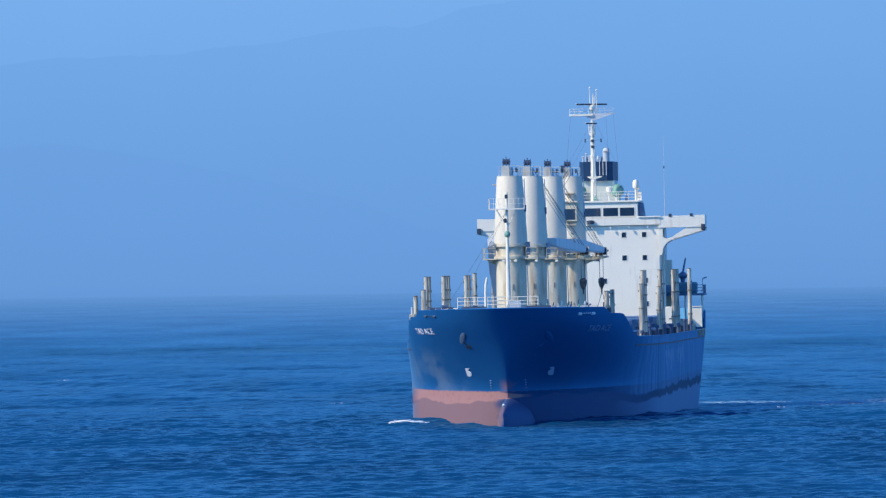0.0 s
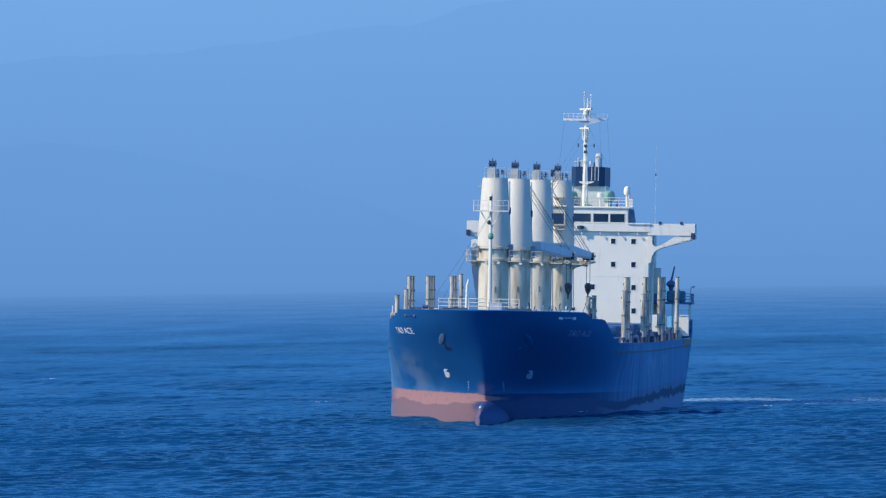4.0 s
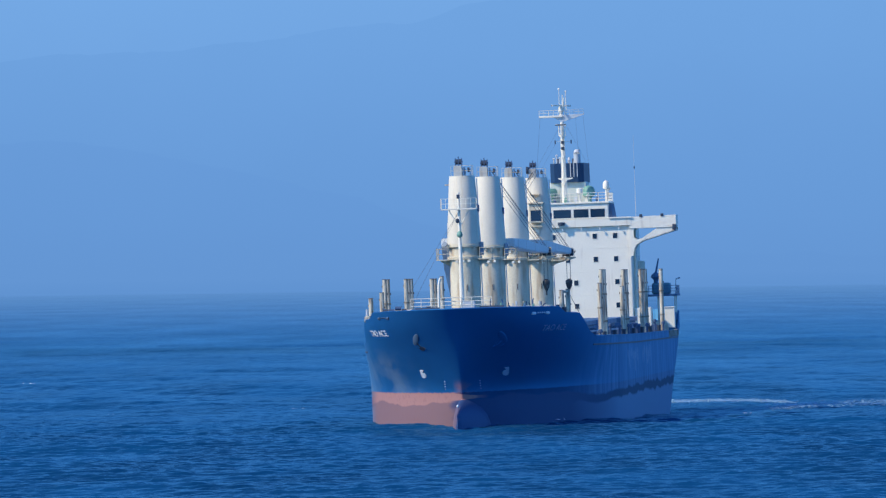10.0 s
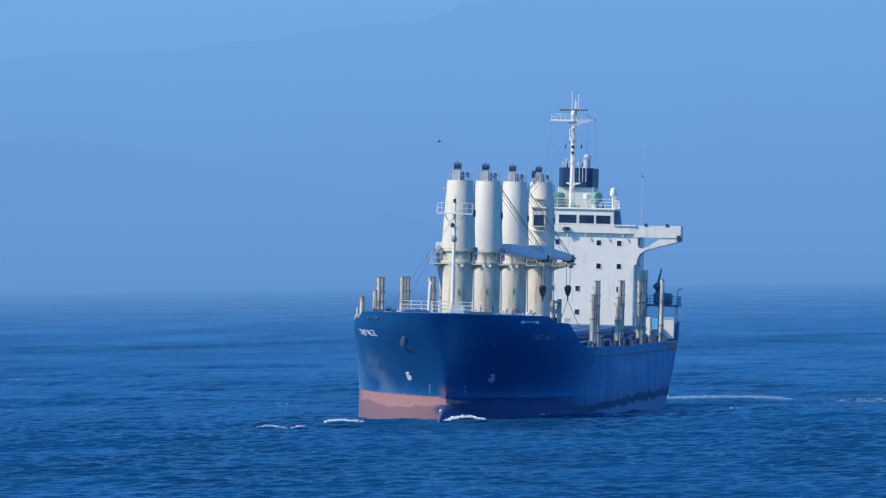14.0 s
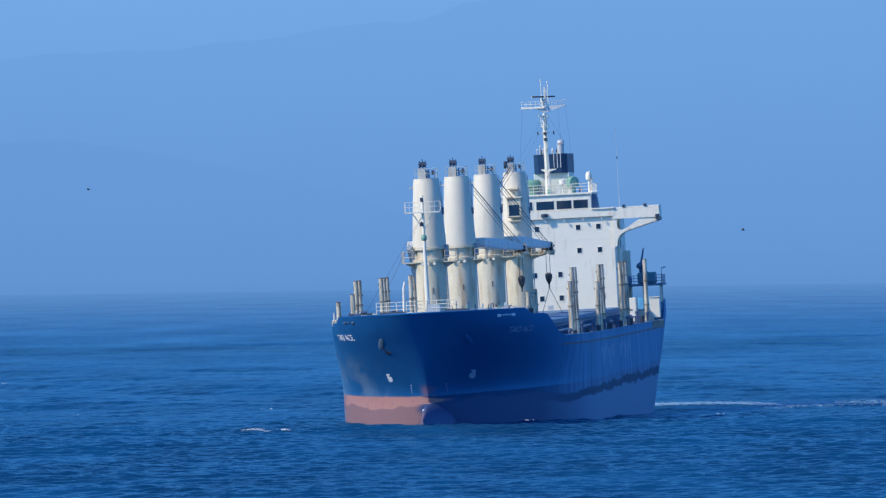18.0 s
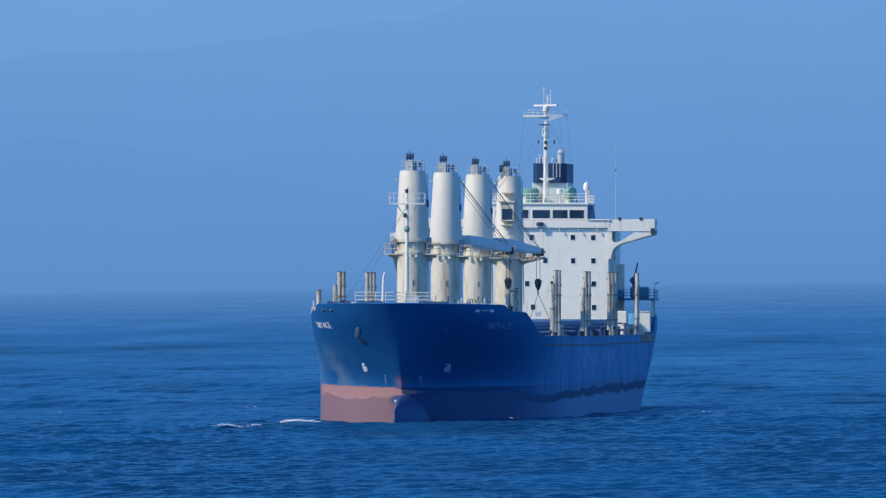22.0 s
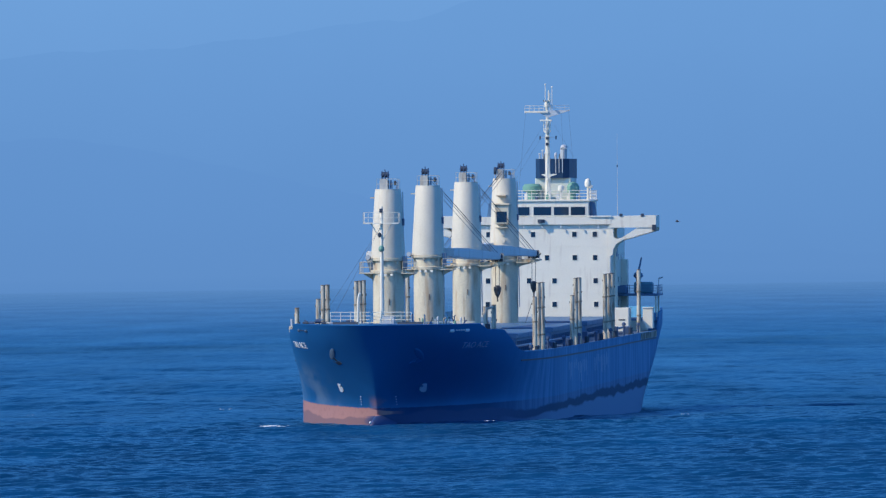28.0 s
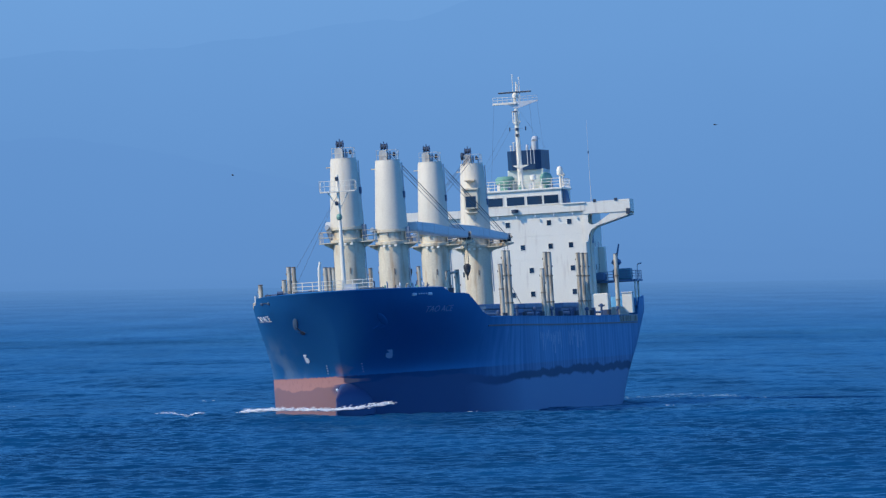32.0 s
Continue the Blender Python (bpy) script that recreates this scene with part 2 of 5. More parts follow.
def railing(bm, path, height=1.05, gap=1.5, bars=3, r=0.035):
    for a, b in zip(path, path[1:]):
        a, b = Vector(a), Vector(b)
        n = max(1, round((b - a).length / gap))
        for i in range(n + 1):
            p = a.lerp(b, i / n)
            rod(bm, p, p + Vector((0, 0, height)), r, seg=5)
        for k in range(1, bars + 1):
            up = Vector((0, 0, height * k / bars))
            rod(bm, a + up, b + up, r, seg=5)
    return bm


B = bmesh.new

# ---- sea ----
def sea_sheet():
    def graded(lo, hi, step, grow, far, back=1.06):
        mid = list(np.arange(lo, hi + step / 2, step))
        up, v, s = [], mid[-1], step
        while v < far:
            s *= grow
            v += s
            up.append(min(v, far))
        down, v, s = [], mid[0], step
        while v > -far:
            s *= back
            v -= s
            down.append(max(v, -far))
        return np.array(down[::-1] + mid + up)
    xs, ys = graded(-75.0, 95.0, 0.48, 1.06, 4575.0), graded(398.0, 640.0, 0.48, 1.006, 4575.0)
    X, Y = np.meshgrid(xs, ys)
    rng = np.random.default_rng(5)
    Z = np.zeros_like(X)
    near = np.clip((2700 - np.abs(Y - 450)) / 2350, 0, 1) * np.clip((900 - np.abs(X)) / 500, 0, 1)
    for n, (lo, hi, amp) in enumerate([(55, 80, 0.13)] * 3 + [(18, 34, 0.06)] * 6 + [(6, 11, 0.016)] * 14 + [(1.4, 3.2, 0.0112)] * 50):
        length = rng.uniform(lo, hi)
        ang = (-2.05 if lo > 15 else -1.7) + rng.normal(0, 0.25 if lo > 40 else 0.55)
        k = 2 * np.pi / length
        ph = k * (X * np.cos(ang) + Y * np.sin(ang)) + rng.uniform(0, 6.28)
        Z += amp * (np.sin(ph) + 0.28 * np.cos(2 * ph))
    # a long low trough, added to bring the waterline down at the stern
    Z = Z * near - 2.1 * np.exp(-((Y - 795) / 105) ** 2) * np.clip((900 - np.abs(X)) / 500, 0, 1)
    verts = np.stack([X, Y, Z], -1).reshape(-1, 3)
    w, h = len(xs), len(ys)
    i = (np.arange(h - 1)[:, None] * w + np.arange(w - 1)[None]).ravel()
    faces = np.stack([i, i + 1, i + w + 1, i + w], -1)
    me = bpy.data.meshes.new("sea")
    me.from_pydata(verts.tolist(), [], faces.tolist())
    me.polygons.foreach_set("use_smooth", [True] * len(me.polygons))
    me.materials.append(SEA)
    return tagged(new("water", me), "choppy deep blue open sea reaching the horizon", "sea", kind="structure")


sea = sea_sheet()


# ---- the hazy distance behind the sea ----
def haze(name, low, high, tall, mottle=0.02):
    """Bright hazy air painted as a glow: its tone changes with height alone, and is faintly mottled."""
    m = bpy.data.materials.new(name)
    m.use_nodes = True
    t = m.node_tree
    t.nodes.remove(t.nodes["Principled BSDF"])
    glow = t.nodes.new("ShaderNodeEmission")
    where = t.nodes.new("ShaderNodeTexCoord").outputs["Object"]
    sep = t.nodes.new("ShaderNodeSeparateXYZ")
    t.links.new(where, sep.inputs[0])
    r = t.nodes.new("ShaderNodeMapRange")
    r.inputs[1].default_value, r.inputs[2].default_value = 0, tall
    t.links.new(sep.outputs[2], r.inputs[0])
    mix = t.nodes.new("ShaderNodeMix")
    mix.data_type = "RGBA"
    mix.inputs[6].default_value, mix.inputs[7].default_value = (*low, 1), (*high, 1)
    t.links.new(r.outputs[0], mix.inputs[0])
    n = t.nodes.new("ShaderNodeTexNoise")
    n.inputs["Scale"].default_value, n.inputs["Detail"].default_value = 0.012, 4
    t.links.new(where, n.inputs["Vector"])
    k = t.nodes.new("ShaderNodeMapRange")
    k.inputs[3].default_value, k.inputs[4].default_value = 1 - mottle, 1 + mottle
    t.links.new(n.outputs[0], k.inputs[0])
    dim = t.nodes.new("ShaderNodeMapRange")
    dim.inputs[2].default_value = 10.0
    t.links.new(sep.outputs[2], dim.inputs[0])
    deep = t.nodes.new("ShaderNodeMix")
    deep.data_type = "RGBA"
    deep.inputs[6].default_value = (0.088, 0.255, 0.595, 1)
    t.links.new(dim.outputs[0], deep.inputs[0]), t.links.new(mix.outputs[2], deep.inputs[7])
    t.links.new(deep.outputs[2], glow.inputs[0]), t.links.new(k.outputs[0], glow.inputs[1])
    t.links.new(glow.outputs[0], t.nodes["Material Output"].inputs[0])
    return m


def ring_wall(radius, tops, a0, a1, n):
    """An upright band round the eye; tops gives its height over the bearing in degrees."""
    bm = B()
    last = None
    for i in range(n + 1):
        a = a0 + (a1 - a0) * i / n
        x, y = radius * math.sin(radians(a)), radius * math.cos(radians(a))
        pair = bm.verts.new((x, y, -3)), bm.verts.new((x, y, tops(a)))
        if last:
            bm.faces.new((last[0], pair[0], pair[1], last[1]))
        last = pair
    return bm


def hazy(name, bm, material, label):
    me = finish(bm)
    me.materials.append(material)
    return tagged(new(name, me), label, "sky", kind="structure")


hazy("backdrop", ring_wall(4720, lambda a: 420, -180, 180, 240), haze("haze_air", (0.140, 0.330, 0.700), (0.185, 0.410, 0.800), 260), "pale blue hazy sky low over the sea")


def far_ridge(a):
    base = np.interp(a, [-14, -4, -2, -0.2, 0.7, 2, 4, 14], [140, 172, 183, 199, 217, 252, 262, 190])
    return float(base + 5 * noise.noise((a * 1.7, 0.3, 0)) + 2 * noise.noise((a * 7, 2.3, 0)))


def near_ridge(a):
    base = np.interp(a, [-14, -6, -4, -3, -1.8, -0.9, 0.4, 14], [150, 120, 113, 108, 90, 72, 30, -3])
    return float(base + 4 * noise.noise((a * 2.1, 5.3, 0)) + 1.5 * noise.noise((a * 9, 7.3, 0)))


# the hills have no colour of their own, only the glow painted as haze
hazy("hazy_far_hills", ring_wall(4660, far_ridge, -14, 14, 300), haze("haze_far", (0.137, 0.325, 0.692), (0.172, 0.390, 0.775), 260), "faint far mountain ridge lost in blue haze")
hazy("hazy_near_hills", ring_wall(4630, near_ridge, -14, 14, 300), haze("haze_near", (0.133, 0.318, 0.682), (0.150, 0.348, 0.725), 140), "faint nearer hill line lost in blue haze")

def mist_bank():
    """An added glowing sheet that paints thin bright sea haze far out: clear at the water, thickest at eye height,
    thinning out upwards.
    """
    m = bpy.data.materials.new("sea_mist_glow")
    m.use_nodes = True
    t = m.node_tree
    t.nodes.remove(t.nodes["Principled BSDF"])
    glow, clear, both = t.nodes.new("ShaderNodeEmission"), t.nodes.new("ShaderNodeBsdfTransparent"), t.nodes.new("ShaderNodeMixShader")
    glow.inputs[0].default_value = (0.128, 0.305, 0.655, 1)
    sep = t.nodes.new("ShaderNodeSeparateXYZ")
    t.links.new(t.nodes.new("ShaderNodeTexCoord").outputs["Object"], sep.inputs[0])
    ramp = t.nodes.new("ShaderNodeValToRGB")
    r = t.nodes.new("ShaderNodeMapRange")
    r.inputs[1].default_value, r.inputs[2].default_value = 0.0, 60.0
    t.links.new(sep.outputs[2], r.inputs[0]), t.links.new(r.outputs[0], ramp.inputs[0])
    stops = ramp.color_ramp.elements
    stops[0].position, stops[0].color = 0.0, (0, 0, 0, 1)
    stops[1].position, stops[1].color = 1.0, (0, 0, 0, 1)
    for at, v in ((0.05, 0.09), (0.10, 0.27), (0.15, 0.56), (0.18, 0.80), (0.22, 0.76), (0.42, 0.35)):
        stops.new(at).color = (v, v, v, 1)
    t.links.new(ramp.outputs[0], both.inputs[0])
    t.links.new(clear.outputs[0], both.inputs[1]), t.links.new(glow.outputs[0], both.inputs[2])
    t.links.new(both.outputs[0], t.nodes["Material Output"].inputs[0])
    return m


hazy("backdrop_mist", ring_wall(1300, lambda a: 60, -180, 180, 240), mist_bank(), "glowing sheet that paints thin blue sea haze over the horizon")

# ---- the ship: x ahead, y to port, z up from a line 1.1 m under the water ----
ship = tagged(new("cargo_ship"), "dark blue bulk carrier with cream deck cranes riding high in ballast", "ship")


def stem_x(z):
    return float(np.interp(z, [-3, 0, 2.5, 4.3, 9.2, 12.2], [-1.2, -0.6, 0.2, 0.6, 4.0, 6.3]))


def stern_x(z):
    return float(np.interp(z, [-3, 1, 3.5, 6, 11], [-140, -143, -148, -150.5, -151.5]))


def sheer(x):
    return float(np.interp(x, [-152, -132.2, -130.9, -60, -18, -15.8, -11.6, -6.9, -6.4, 6.5], [10.9, 10.6, 8.55, 8.7, 8.95, 9.4, 11.36, 11.42, 12.05, 12.15]))


def half(x, z):
    s = stem_x(z) - x
    length = float(np.interp(z, [0, 6, 10], [40, 41, 40]))
    k = min(max((z - 4.0) / 7.4, 0.0), 1.0)
    power = 0.78 - 0.02 * max(3.0 - z, 0.0) - 0.28 * k * k * (3 - 2 * k)
    fwd = (1 - (1 - min(max(s, 0) / length, 1)) ** 2) ** power if s > 0 else 0.0
    top = float(np.interp(z, [-3, 1, 5, 9], [0.0, 0.2, 0.66, 0.84]))
    start = float(np.interp(z, [-3, 1, 5, 9], [-104, -112, -120, -128]))
    u = min(max((start - x) / (start - stern_x(z)), 0), 1)
    return 13.0 * fwd * (1 - (1 - top) * u ** 2.2)


def hull_mesh():
    bm = B()
    g = [((i / 60) ** 2.0) * 0.27 for i in range(61)] + [0.27 + 0.73 * i / 60 for i in range(1, 61)]
    rows = []
    for u in g:
        xr = 6.3 + (-152 - 6.3) * u
        col = []
        for j in range(27):
            z = -3 + (sheer(xr) + 3) * j / 26
            x = stem_x(z) + (stern_x(z) - stem_x(z)) * u
            col.append((x, half(x, z), z))
        rows.append(col)
    left = [[bm.verts.new(p) for p in col] for col in rows]
    right = [[bm.verts.new((x, -y, z)) for x, y, z in col] for col in rows]
    for side in (left, right):
        for a, b in zip(side, side[1:]):
            for j in range(26):
                bm.faces.new((a[j], a[j + 1], b[j + 1], b[j]))
    for j in range(26):
        bm.faces.new((left[-1][j], left[-1][j + 1], right[-1][j + 1], right[-1][j]))
    bmesh.ops.remove_doubles(bm, verts=bm.verts, dist=0.004)
    return bm


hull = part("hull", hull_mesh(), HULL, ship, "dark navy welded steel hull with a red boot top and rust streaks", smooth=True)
thick = hull.modifiers.new("plate", "SOLIDIFY")
thick.thickness, thick.offset = 0.16, -1
hull.modifiers.new("sharp_rim", "EDGE_SPLIT").split_angle = 1.45
for edge in hull.data.edges:
    edge.use_edge_sharp = False


def deck_sheet(z, x0, x1, n, inset):
    xs = [x0 + (x1 - x0) * i / n for i in range(n + 1)]
    out = [(x, max(half(x, z) - inset, 0.02)) for x in xs]
    return prism(B(), out + [(x, -y) for x, y in reversed(out)], "z", z - 0.12, z)


part("main_deck", deck_sheet(8.45, -131, -9, 50, 0.25), DECK, ship, "blue-grey painted steel deck")
part("forecastle_deck", deck_sheet(11.0, -9, 3.6, 20, 0.45), DECK, ship)
part("poop_deck", deck_sheet(9.6, -151, -131, 20, 0.1), DECK, ship)
part("forecastle_bulkhead", box(B(), -9.3, -9.0, -6.9, 6.9, 8.5, 10.9), WHITE, ship)
part("poop_bulkhead", box(B(), -131.2, -130.95, -11.8, 11.8, 8.45, 9.6), WHITE, ship)

# bulb
def bulb_mesh():
    """A wedge-nosed bulb: upright pointed sections that narrow and sink towards the nose."""
    bm = B()
    rings = []
    for i in range(15):
        x = -6.0 + 10.8 * i / 14
        wide = 2.5 * min(1.0, max((4.85 - x) / 6.3, 0.0)) ** 0.75 + 0.02
        top = 3.4 - 1.9 * max((x + 1.0) / 6.4, 0.0) ** 2
        ring = []
        for k in range(24):
            a = 2 * math.pi * k / 24
            c, up = math.cos(a), math.sin(a)
            ring.append(bm.verts.new((x, wide * (0.5 if c < 0 else 1.0) * math.copysign(abs(c) ** 1.1, c) - 0.03 * max(x, 0.0), (top - 3.2) / 2 + (top + 3.2) / 2 * up)))
        rings.append(ring)
    for a, b in zip(rings, rings[1:]):
        for k in range(24):
            bm.faces.new((a[k], a[(k + 1) % 24], b[(k + 1) % 24], b[k]))
    bm.faces.new(rings[0]), bm.faces.new(rings[-1])
    return bm


# the hull paint leaves its port half dark, with the shade painted in
bulb = part("bulbous_bow", bulb_mesh(), HULL, hull, "bulbous bow with worn red antifouling")
for face in bulb.data.polygons:
    face.use_smooth = True

# white patch that paints in the glint on the bulb's ridge
bm = B()
bmesh.ops.create_uvsphere(bm, u_segments=12, v_segments=8, radius=1, matrix=Matrix.Translation((4.0, -0.12, 2.66)) @ Matrix.Diagonal((0.22, 0.12, 0.16, 1)))
part("glint_patch", bm, LETTER, bulb, "small white patch painting in the glint on the bulb ridge", smooth=True)

# rubbing strake under the deck edge
def strake(drop, out, tall, x0, x1, n, sign):
    bm = B()
    rings = []
    for i in range(n + 1):
        x = x0 + (x1 - x0) * i / n
        z = sheer(x) - drop
        y = half(x, z)
        rings.append([bm.verts.new((x, sign * (y + a), z + b)) for a, b in ((-0.05, 0), (out, 0), (out, tall), (-0.05, tall))])
    for a, b in zip(rings, rings[1:]):
        for k in range(4):
            bm.faces.new((a[k], a[(k + 1) % 4], b[(k + 1) % 4], b[k]))
    bm.faces.new(rings[0]), bm.faces.new(rings[-1])
    return bm


for sign in (1, -1):
    part("rubbing_strake", strake(0.98, 0.07, 0.16, -20, -129, 60, sign), DARK, hull)
    part("gunwale_bar", strake(0.09, 0.07, 0.1, -20, -129, 60, sign), HULL, hull)

# hatches between the cranes
for x0, x1 in ((-30.5, -11.0), (-58.5, -37.5), (-88.5, -66.0), (-121.0, -96.5)):
    coaming = part("hatch_coaming", box(B(), x0, x1, -8.6, 8.6, 8.45, 9.75, 0.06), GREYBLUE, ship, "grey-blue steel hatch coaming with rust")
    n = 5
    for i in range(n):
        a, b = x0 + (x1 - x0) * i / n, x0 + (x1 - x0) * (i + 1) / n
        part("hatch_cover", box(B(), a + 0.04, b - 0.04, -8.8, 8.8, 9.76, 10.3, 0.08), GREYBLUE, coaming)
    for i in range(int((x1 - x0) / 1.6)):
        for y in (-8.6, 8.6):
            part("coaming_stay", box(B(), x0 + 0.8 + 1.6 * i, x0 + 0.9 + 1.6 * i, y - 0.35, y + 0.35, 8.45, 9.5), GREYBLUE, coaming)

# ---- superstructure ----
FRONT, BACK = -125.0, -139.0
house = part("superstructure", box(B(), BACK, FRONT, -8.15, 8.15, 8.45, 21.0, 0.12), WHITE, ship, "white steel accommodation block with small square windows")
for z in (10.25, 12.95, 15.7, 18.4):
    part("deck_seam", box(B(), FRONT - 0.01, FRONT + 0.018, -8.1, 8.1, z, z + 0.05), WHITE, house)


def square_window(y, z, w=0.52, h=0.6):
    bm = B()
    for y0, y1, z0, z1 in ((y - w / 2 - 0.04, y + w / 2 + 0.04, z + h / 2, z + h / 2 + 0.04), (y - w / 2 - 0.04, y + w / 2 + 0.04, z - h / 2 - 0.04, z - h / 2),
                           (y - w / 2 - 0.04, y - w / 2, z - h / 2, z + h / 2), (y + w / 2, y + w / 2 + 0.04, z - h / 2, z + h / 2)):
        box(bm, FRONT - 0.02, FRONT + 0.04, y0, y1, z0, z1)
    win = part("window", bm, WHITE, house)
    part("pane", box(B(), FRONT - 0.01, FRONT + 0.025, y - w / 2, y + w / 2, z - h / 2, z + h / 2), GLASS, win, "dark window glass")


for z, ys in ((19.85, (6.27, 3.87, -1.0, -3.87, -6.27)), (17.12, (6.3, 3.9, 0.63, -3.9, -6.3)), (14.42, (6.35, 1.5, -1.5, -3.9, -6.35)), (11.66, (6.4, 1.5, -0.8, -3.9, -6.4))):
    for y in ys:
        square_window(y, z)

# bridge deck with its wings
bm = B()
prism(bm, [(-8.2, 21.0), (8.2, 21.0), (8.2, 21.9), (-8.2, 21.9)], "x", -129.5, FRONT + 0.34)
part("bridge_front", bm, WHITE, house)
for s in (1, -1):
    bm = B()
    prism(bm, [(s * 8.0, 20.62), (s * 13.5, 20.62), (s * 13.5, 22.05), (s * 8.0, 21.97)], "x", -128.5, FRONT + 0.3)
    wing = part("bridge_wing", bm, WHITE, ship, "white steel bridge wing on a raked bracket")
    for x in (FRONT + 0.2, -128.3):
        rim = [(8.0, 17.3), (8.38, 17.4), (8.48, 18.1), (8.8, 18.7), (9.4, 19.08), (13.5, 20.25), (13.5, 20.62), (11.3, 20.6), (9.5, 19.45), (8.9, 19.3), (8.6, 19.45), (8.48, 19.7), (8.5, 20.4), (8.7, 20.6), (8.0, 20.6)]
        bm = prism(B(), [(s * y, z) for y, z in rim], "x", x - 0.12, x)
        part("wing_bracket", bm, WHITE, wing)
    part("bracket_plate", prism(B(), [(s * 9.4, 19.1), (s * 13.48, 20.27), (s * 13.48, 20.35), (s * 9.4, 19.18)], "x", -128.3, FRONT + 0.2), WHITE, wing)
    part("side_lamp", box(B(), FRONT + 0.25, FRONT + 0.7, s * 13.3 - 0.22, s * 13.3 + 0.24, 20.27, 20.95, 0.04), DARK, wing, "dark side lamp box")

wheelhouse = part("wheelhouse", box(B(), -132.5, FRONT + 0.2, -5.6, 5.6, 21.9, 23.7, 0.08), WHITE, ship, "white wheelhouse with wide dark windows")
part("roof_lip", box(B(), -132.8, FRONT + 0.38, -5.75, 5.75, 23.7, 23.93, 0.05), WHITE, wheelhouse)
for y, w in ((-4.4, 0.85), (-2.3, 0.92), (0.14, 1.04), (2.37, 0.88), (4.33, 0.85)):
    win = part("window", box(B(), FRONT + 0.15, FRONT + 0.235, y - w - 0.1, y + w + 0.1, 22.0, 23.2), WHITE, wheelhouse)
    part("pane", box(B(), FRONT + 0.16, FRONT + 0.25, y - w, y + w, 22.1, 23.07), GLASS, win, "dark bridge window pane")
for x in (-127, -129.6):
    for s in (1, -1):
        part("side_pane", box(B(), x - 0.9, x + 0.9, s * 5.62 - 0.02, s * 5.62 + 0.02, 22.2, 23.2), GLASS, wheelhouse)
part("top_railing", railing(B(), [(-132.5, -5.6, 23.93), (FRONT + 0.2, -5.6, 23.93), (FRONT + 0.2, 5.6, 23.93), (-132.5, 5.6, 23.93)], 1.05, 1.1), WHITE, wheelhouse)

# funnel
funnel = part("funnel", prism(B(), [(-134.6, -1.9), (-134.2, -1.4), (-134.2, 1.4), (-134.6, 2.1), (-139.6, 2.4), (-140.2, 1.6), (-140.2, -1.6), (-139.6, -2.2)], "z", 26.45, 28.75), NAVY, ship, "dark navy funnel top with exhaust pipes")
part("casing", box(B(), -140, -134.6, -2.0, 2.3, 21.0, 26.5, 0.1), BUFF, funnel)
for x, y, top, r in ((-136.5, 1.2, 30.15, 0.42), (-136.0, -0.6, 29.5, 0.16), (-136.6, 0.2, 29.4, 0.15), (-137.4, -1.2, 29.3, 0.12), (-137.6, 0.6, 29.3, 0.12)):
    part("exhaust_pipe", rod(rod(B(), (x, y, 28.6), (x, y, top - 0.3), r, seg=12), (x, y, top - 0.35), (x - 0.35, y, top), r, seg=12), STEEL if r > 0.14 else DARK, funnel, smooth=True)

for y in (0.55, 0.95, 1.35):
    part("funnel_rail", rod(B(), (-134.15, y, 27.1), (-134.15, y, 28.95), 0.05, seg=6), STEEL, funnel)
for y, top in ((-1.5, 29.3), (-1.15, 29.7), (-0.8, 29.4)):
    part("vent_pipe", rod(rod(B(), (-135.2, y, 28.6), (-135.2, y, top), 0.09, seg=8), (-135.2, y - 0.12, top), (-135.2, y + 0.12, top + 0.05), 0.1, seg=8), STEEL, funnel)

# signal mast on the wheelhouse roof
MX = -131.0
mast = part("mast", rod(B(), (MX, 0, 23.85), (MX, 0, 33.6), 0.36, 0.2, 12), WHITE, ship, "white tubular signal mast with radar scanners", smooth=True)
part("crosstree", box(B(), MX - 0.4, MX + 0.4, -2.7, 0.1, 34.15, 34.38, 0.03), WHITE, mast)
part("crosstree_bracket", prism(B(), [(0.0, 34.42), (2.65, 34.5), (2.65, 34.4), (1.2, 33.95), (0.0, 33.6), (-0.5, 33.9), (-0.9, 34.15)], "x", MX - 0.2, MX + 0.2), STEEL, mast)
part("crosstree_railing", railing(B(), [(MX + 0.35, -2.65, 34.38), (MX + 0.35, -0.4, 34.38)], 0.62, 0.55, 2, 0.025), WHITE, mast)
part("crosstree_railing", railing(B(), [(MX + 0.2, 0.4, 34.45), (MX + 0.2, 2.6, 34.5)], 0.55, 0.55, 2, 0.022), STEEL, mast)
scanner = part("radar_scanner", box(B(), 0.0, 0.12, -2.0, 2.0, -0.1, 0.1, 0.03), WHITE, ship, "turning radar scanner bar, white in front and dark behind")
scanner.location = (MX, -0.05, 35.6)
part("scanner_back", box(B(), -0.12, -0.005, -2.0, 2.0, -0.09, 0.09, 0.02), DARK, scanner)
small_scanner = part("small_radar_scanner", box(B(), 0.0, 0.1, -0.7, 0.7, -0.09, 0.09, 0.03), WHITE, ship, "small turning radar scanner bar")
small_scanner.location = (MX + 0.75, -0.05, 33.35)
part("scanner_back", box(B(), -0.1, -0.005, -0.7, 0.7, -0.08, 0.08, 0.02), DARK, small_scanner)
part("scanner_post", rod(B(), (MX + 0.75, -0.05, 31.6), (MX + 0.75, -0.05, 33.3), 0.08, seg=8), WHITE, mast)
part("scanner_gear", lathe(B(), MX, -0.05, [(0.14, 34.3), (0.16, 34.8), (0.32, 34.9), (0.32, 35.3), (0.12, 35.5)], 12), WHITE, mast, smooth=True)
for z in (32.2, 32.7):
    part("cage_rail", railing(B(), [(MX + 0.5, -0.4, z), (MX + 0.5, 0.4, z)], 0.06, 0.3, 1, 0.04), WHITE, mast)
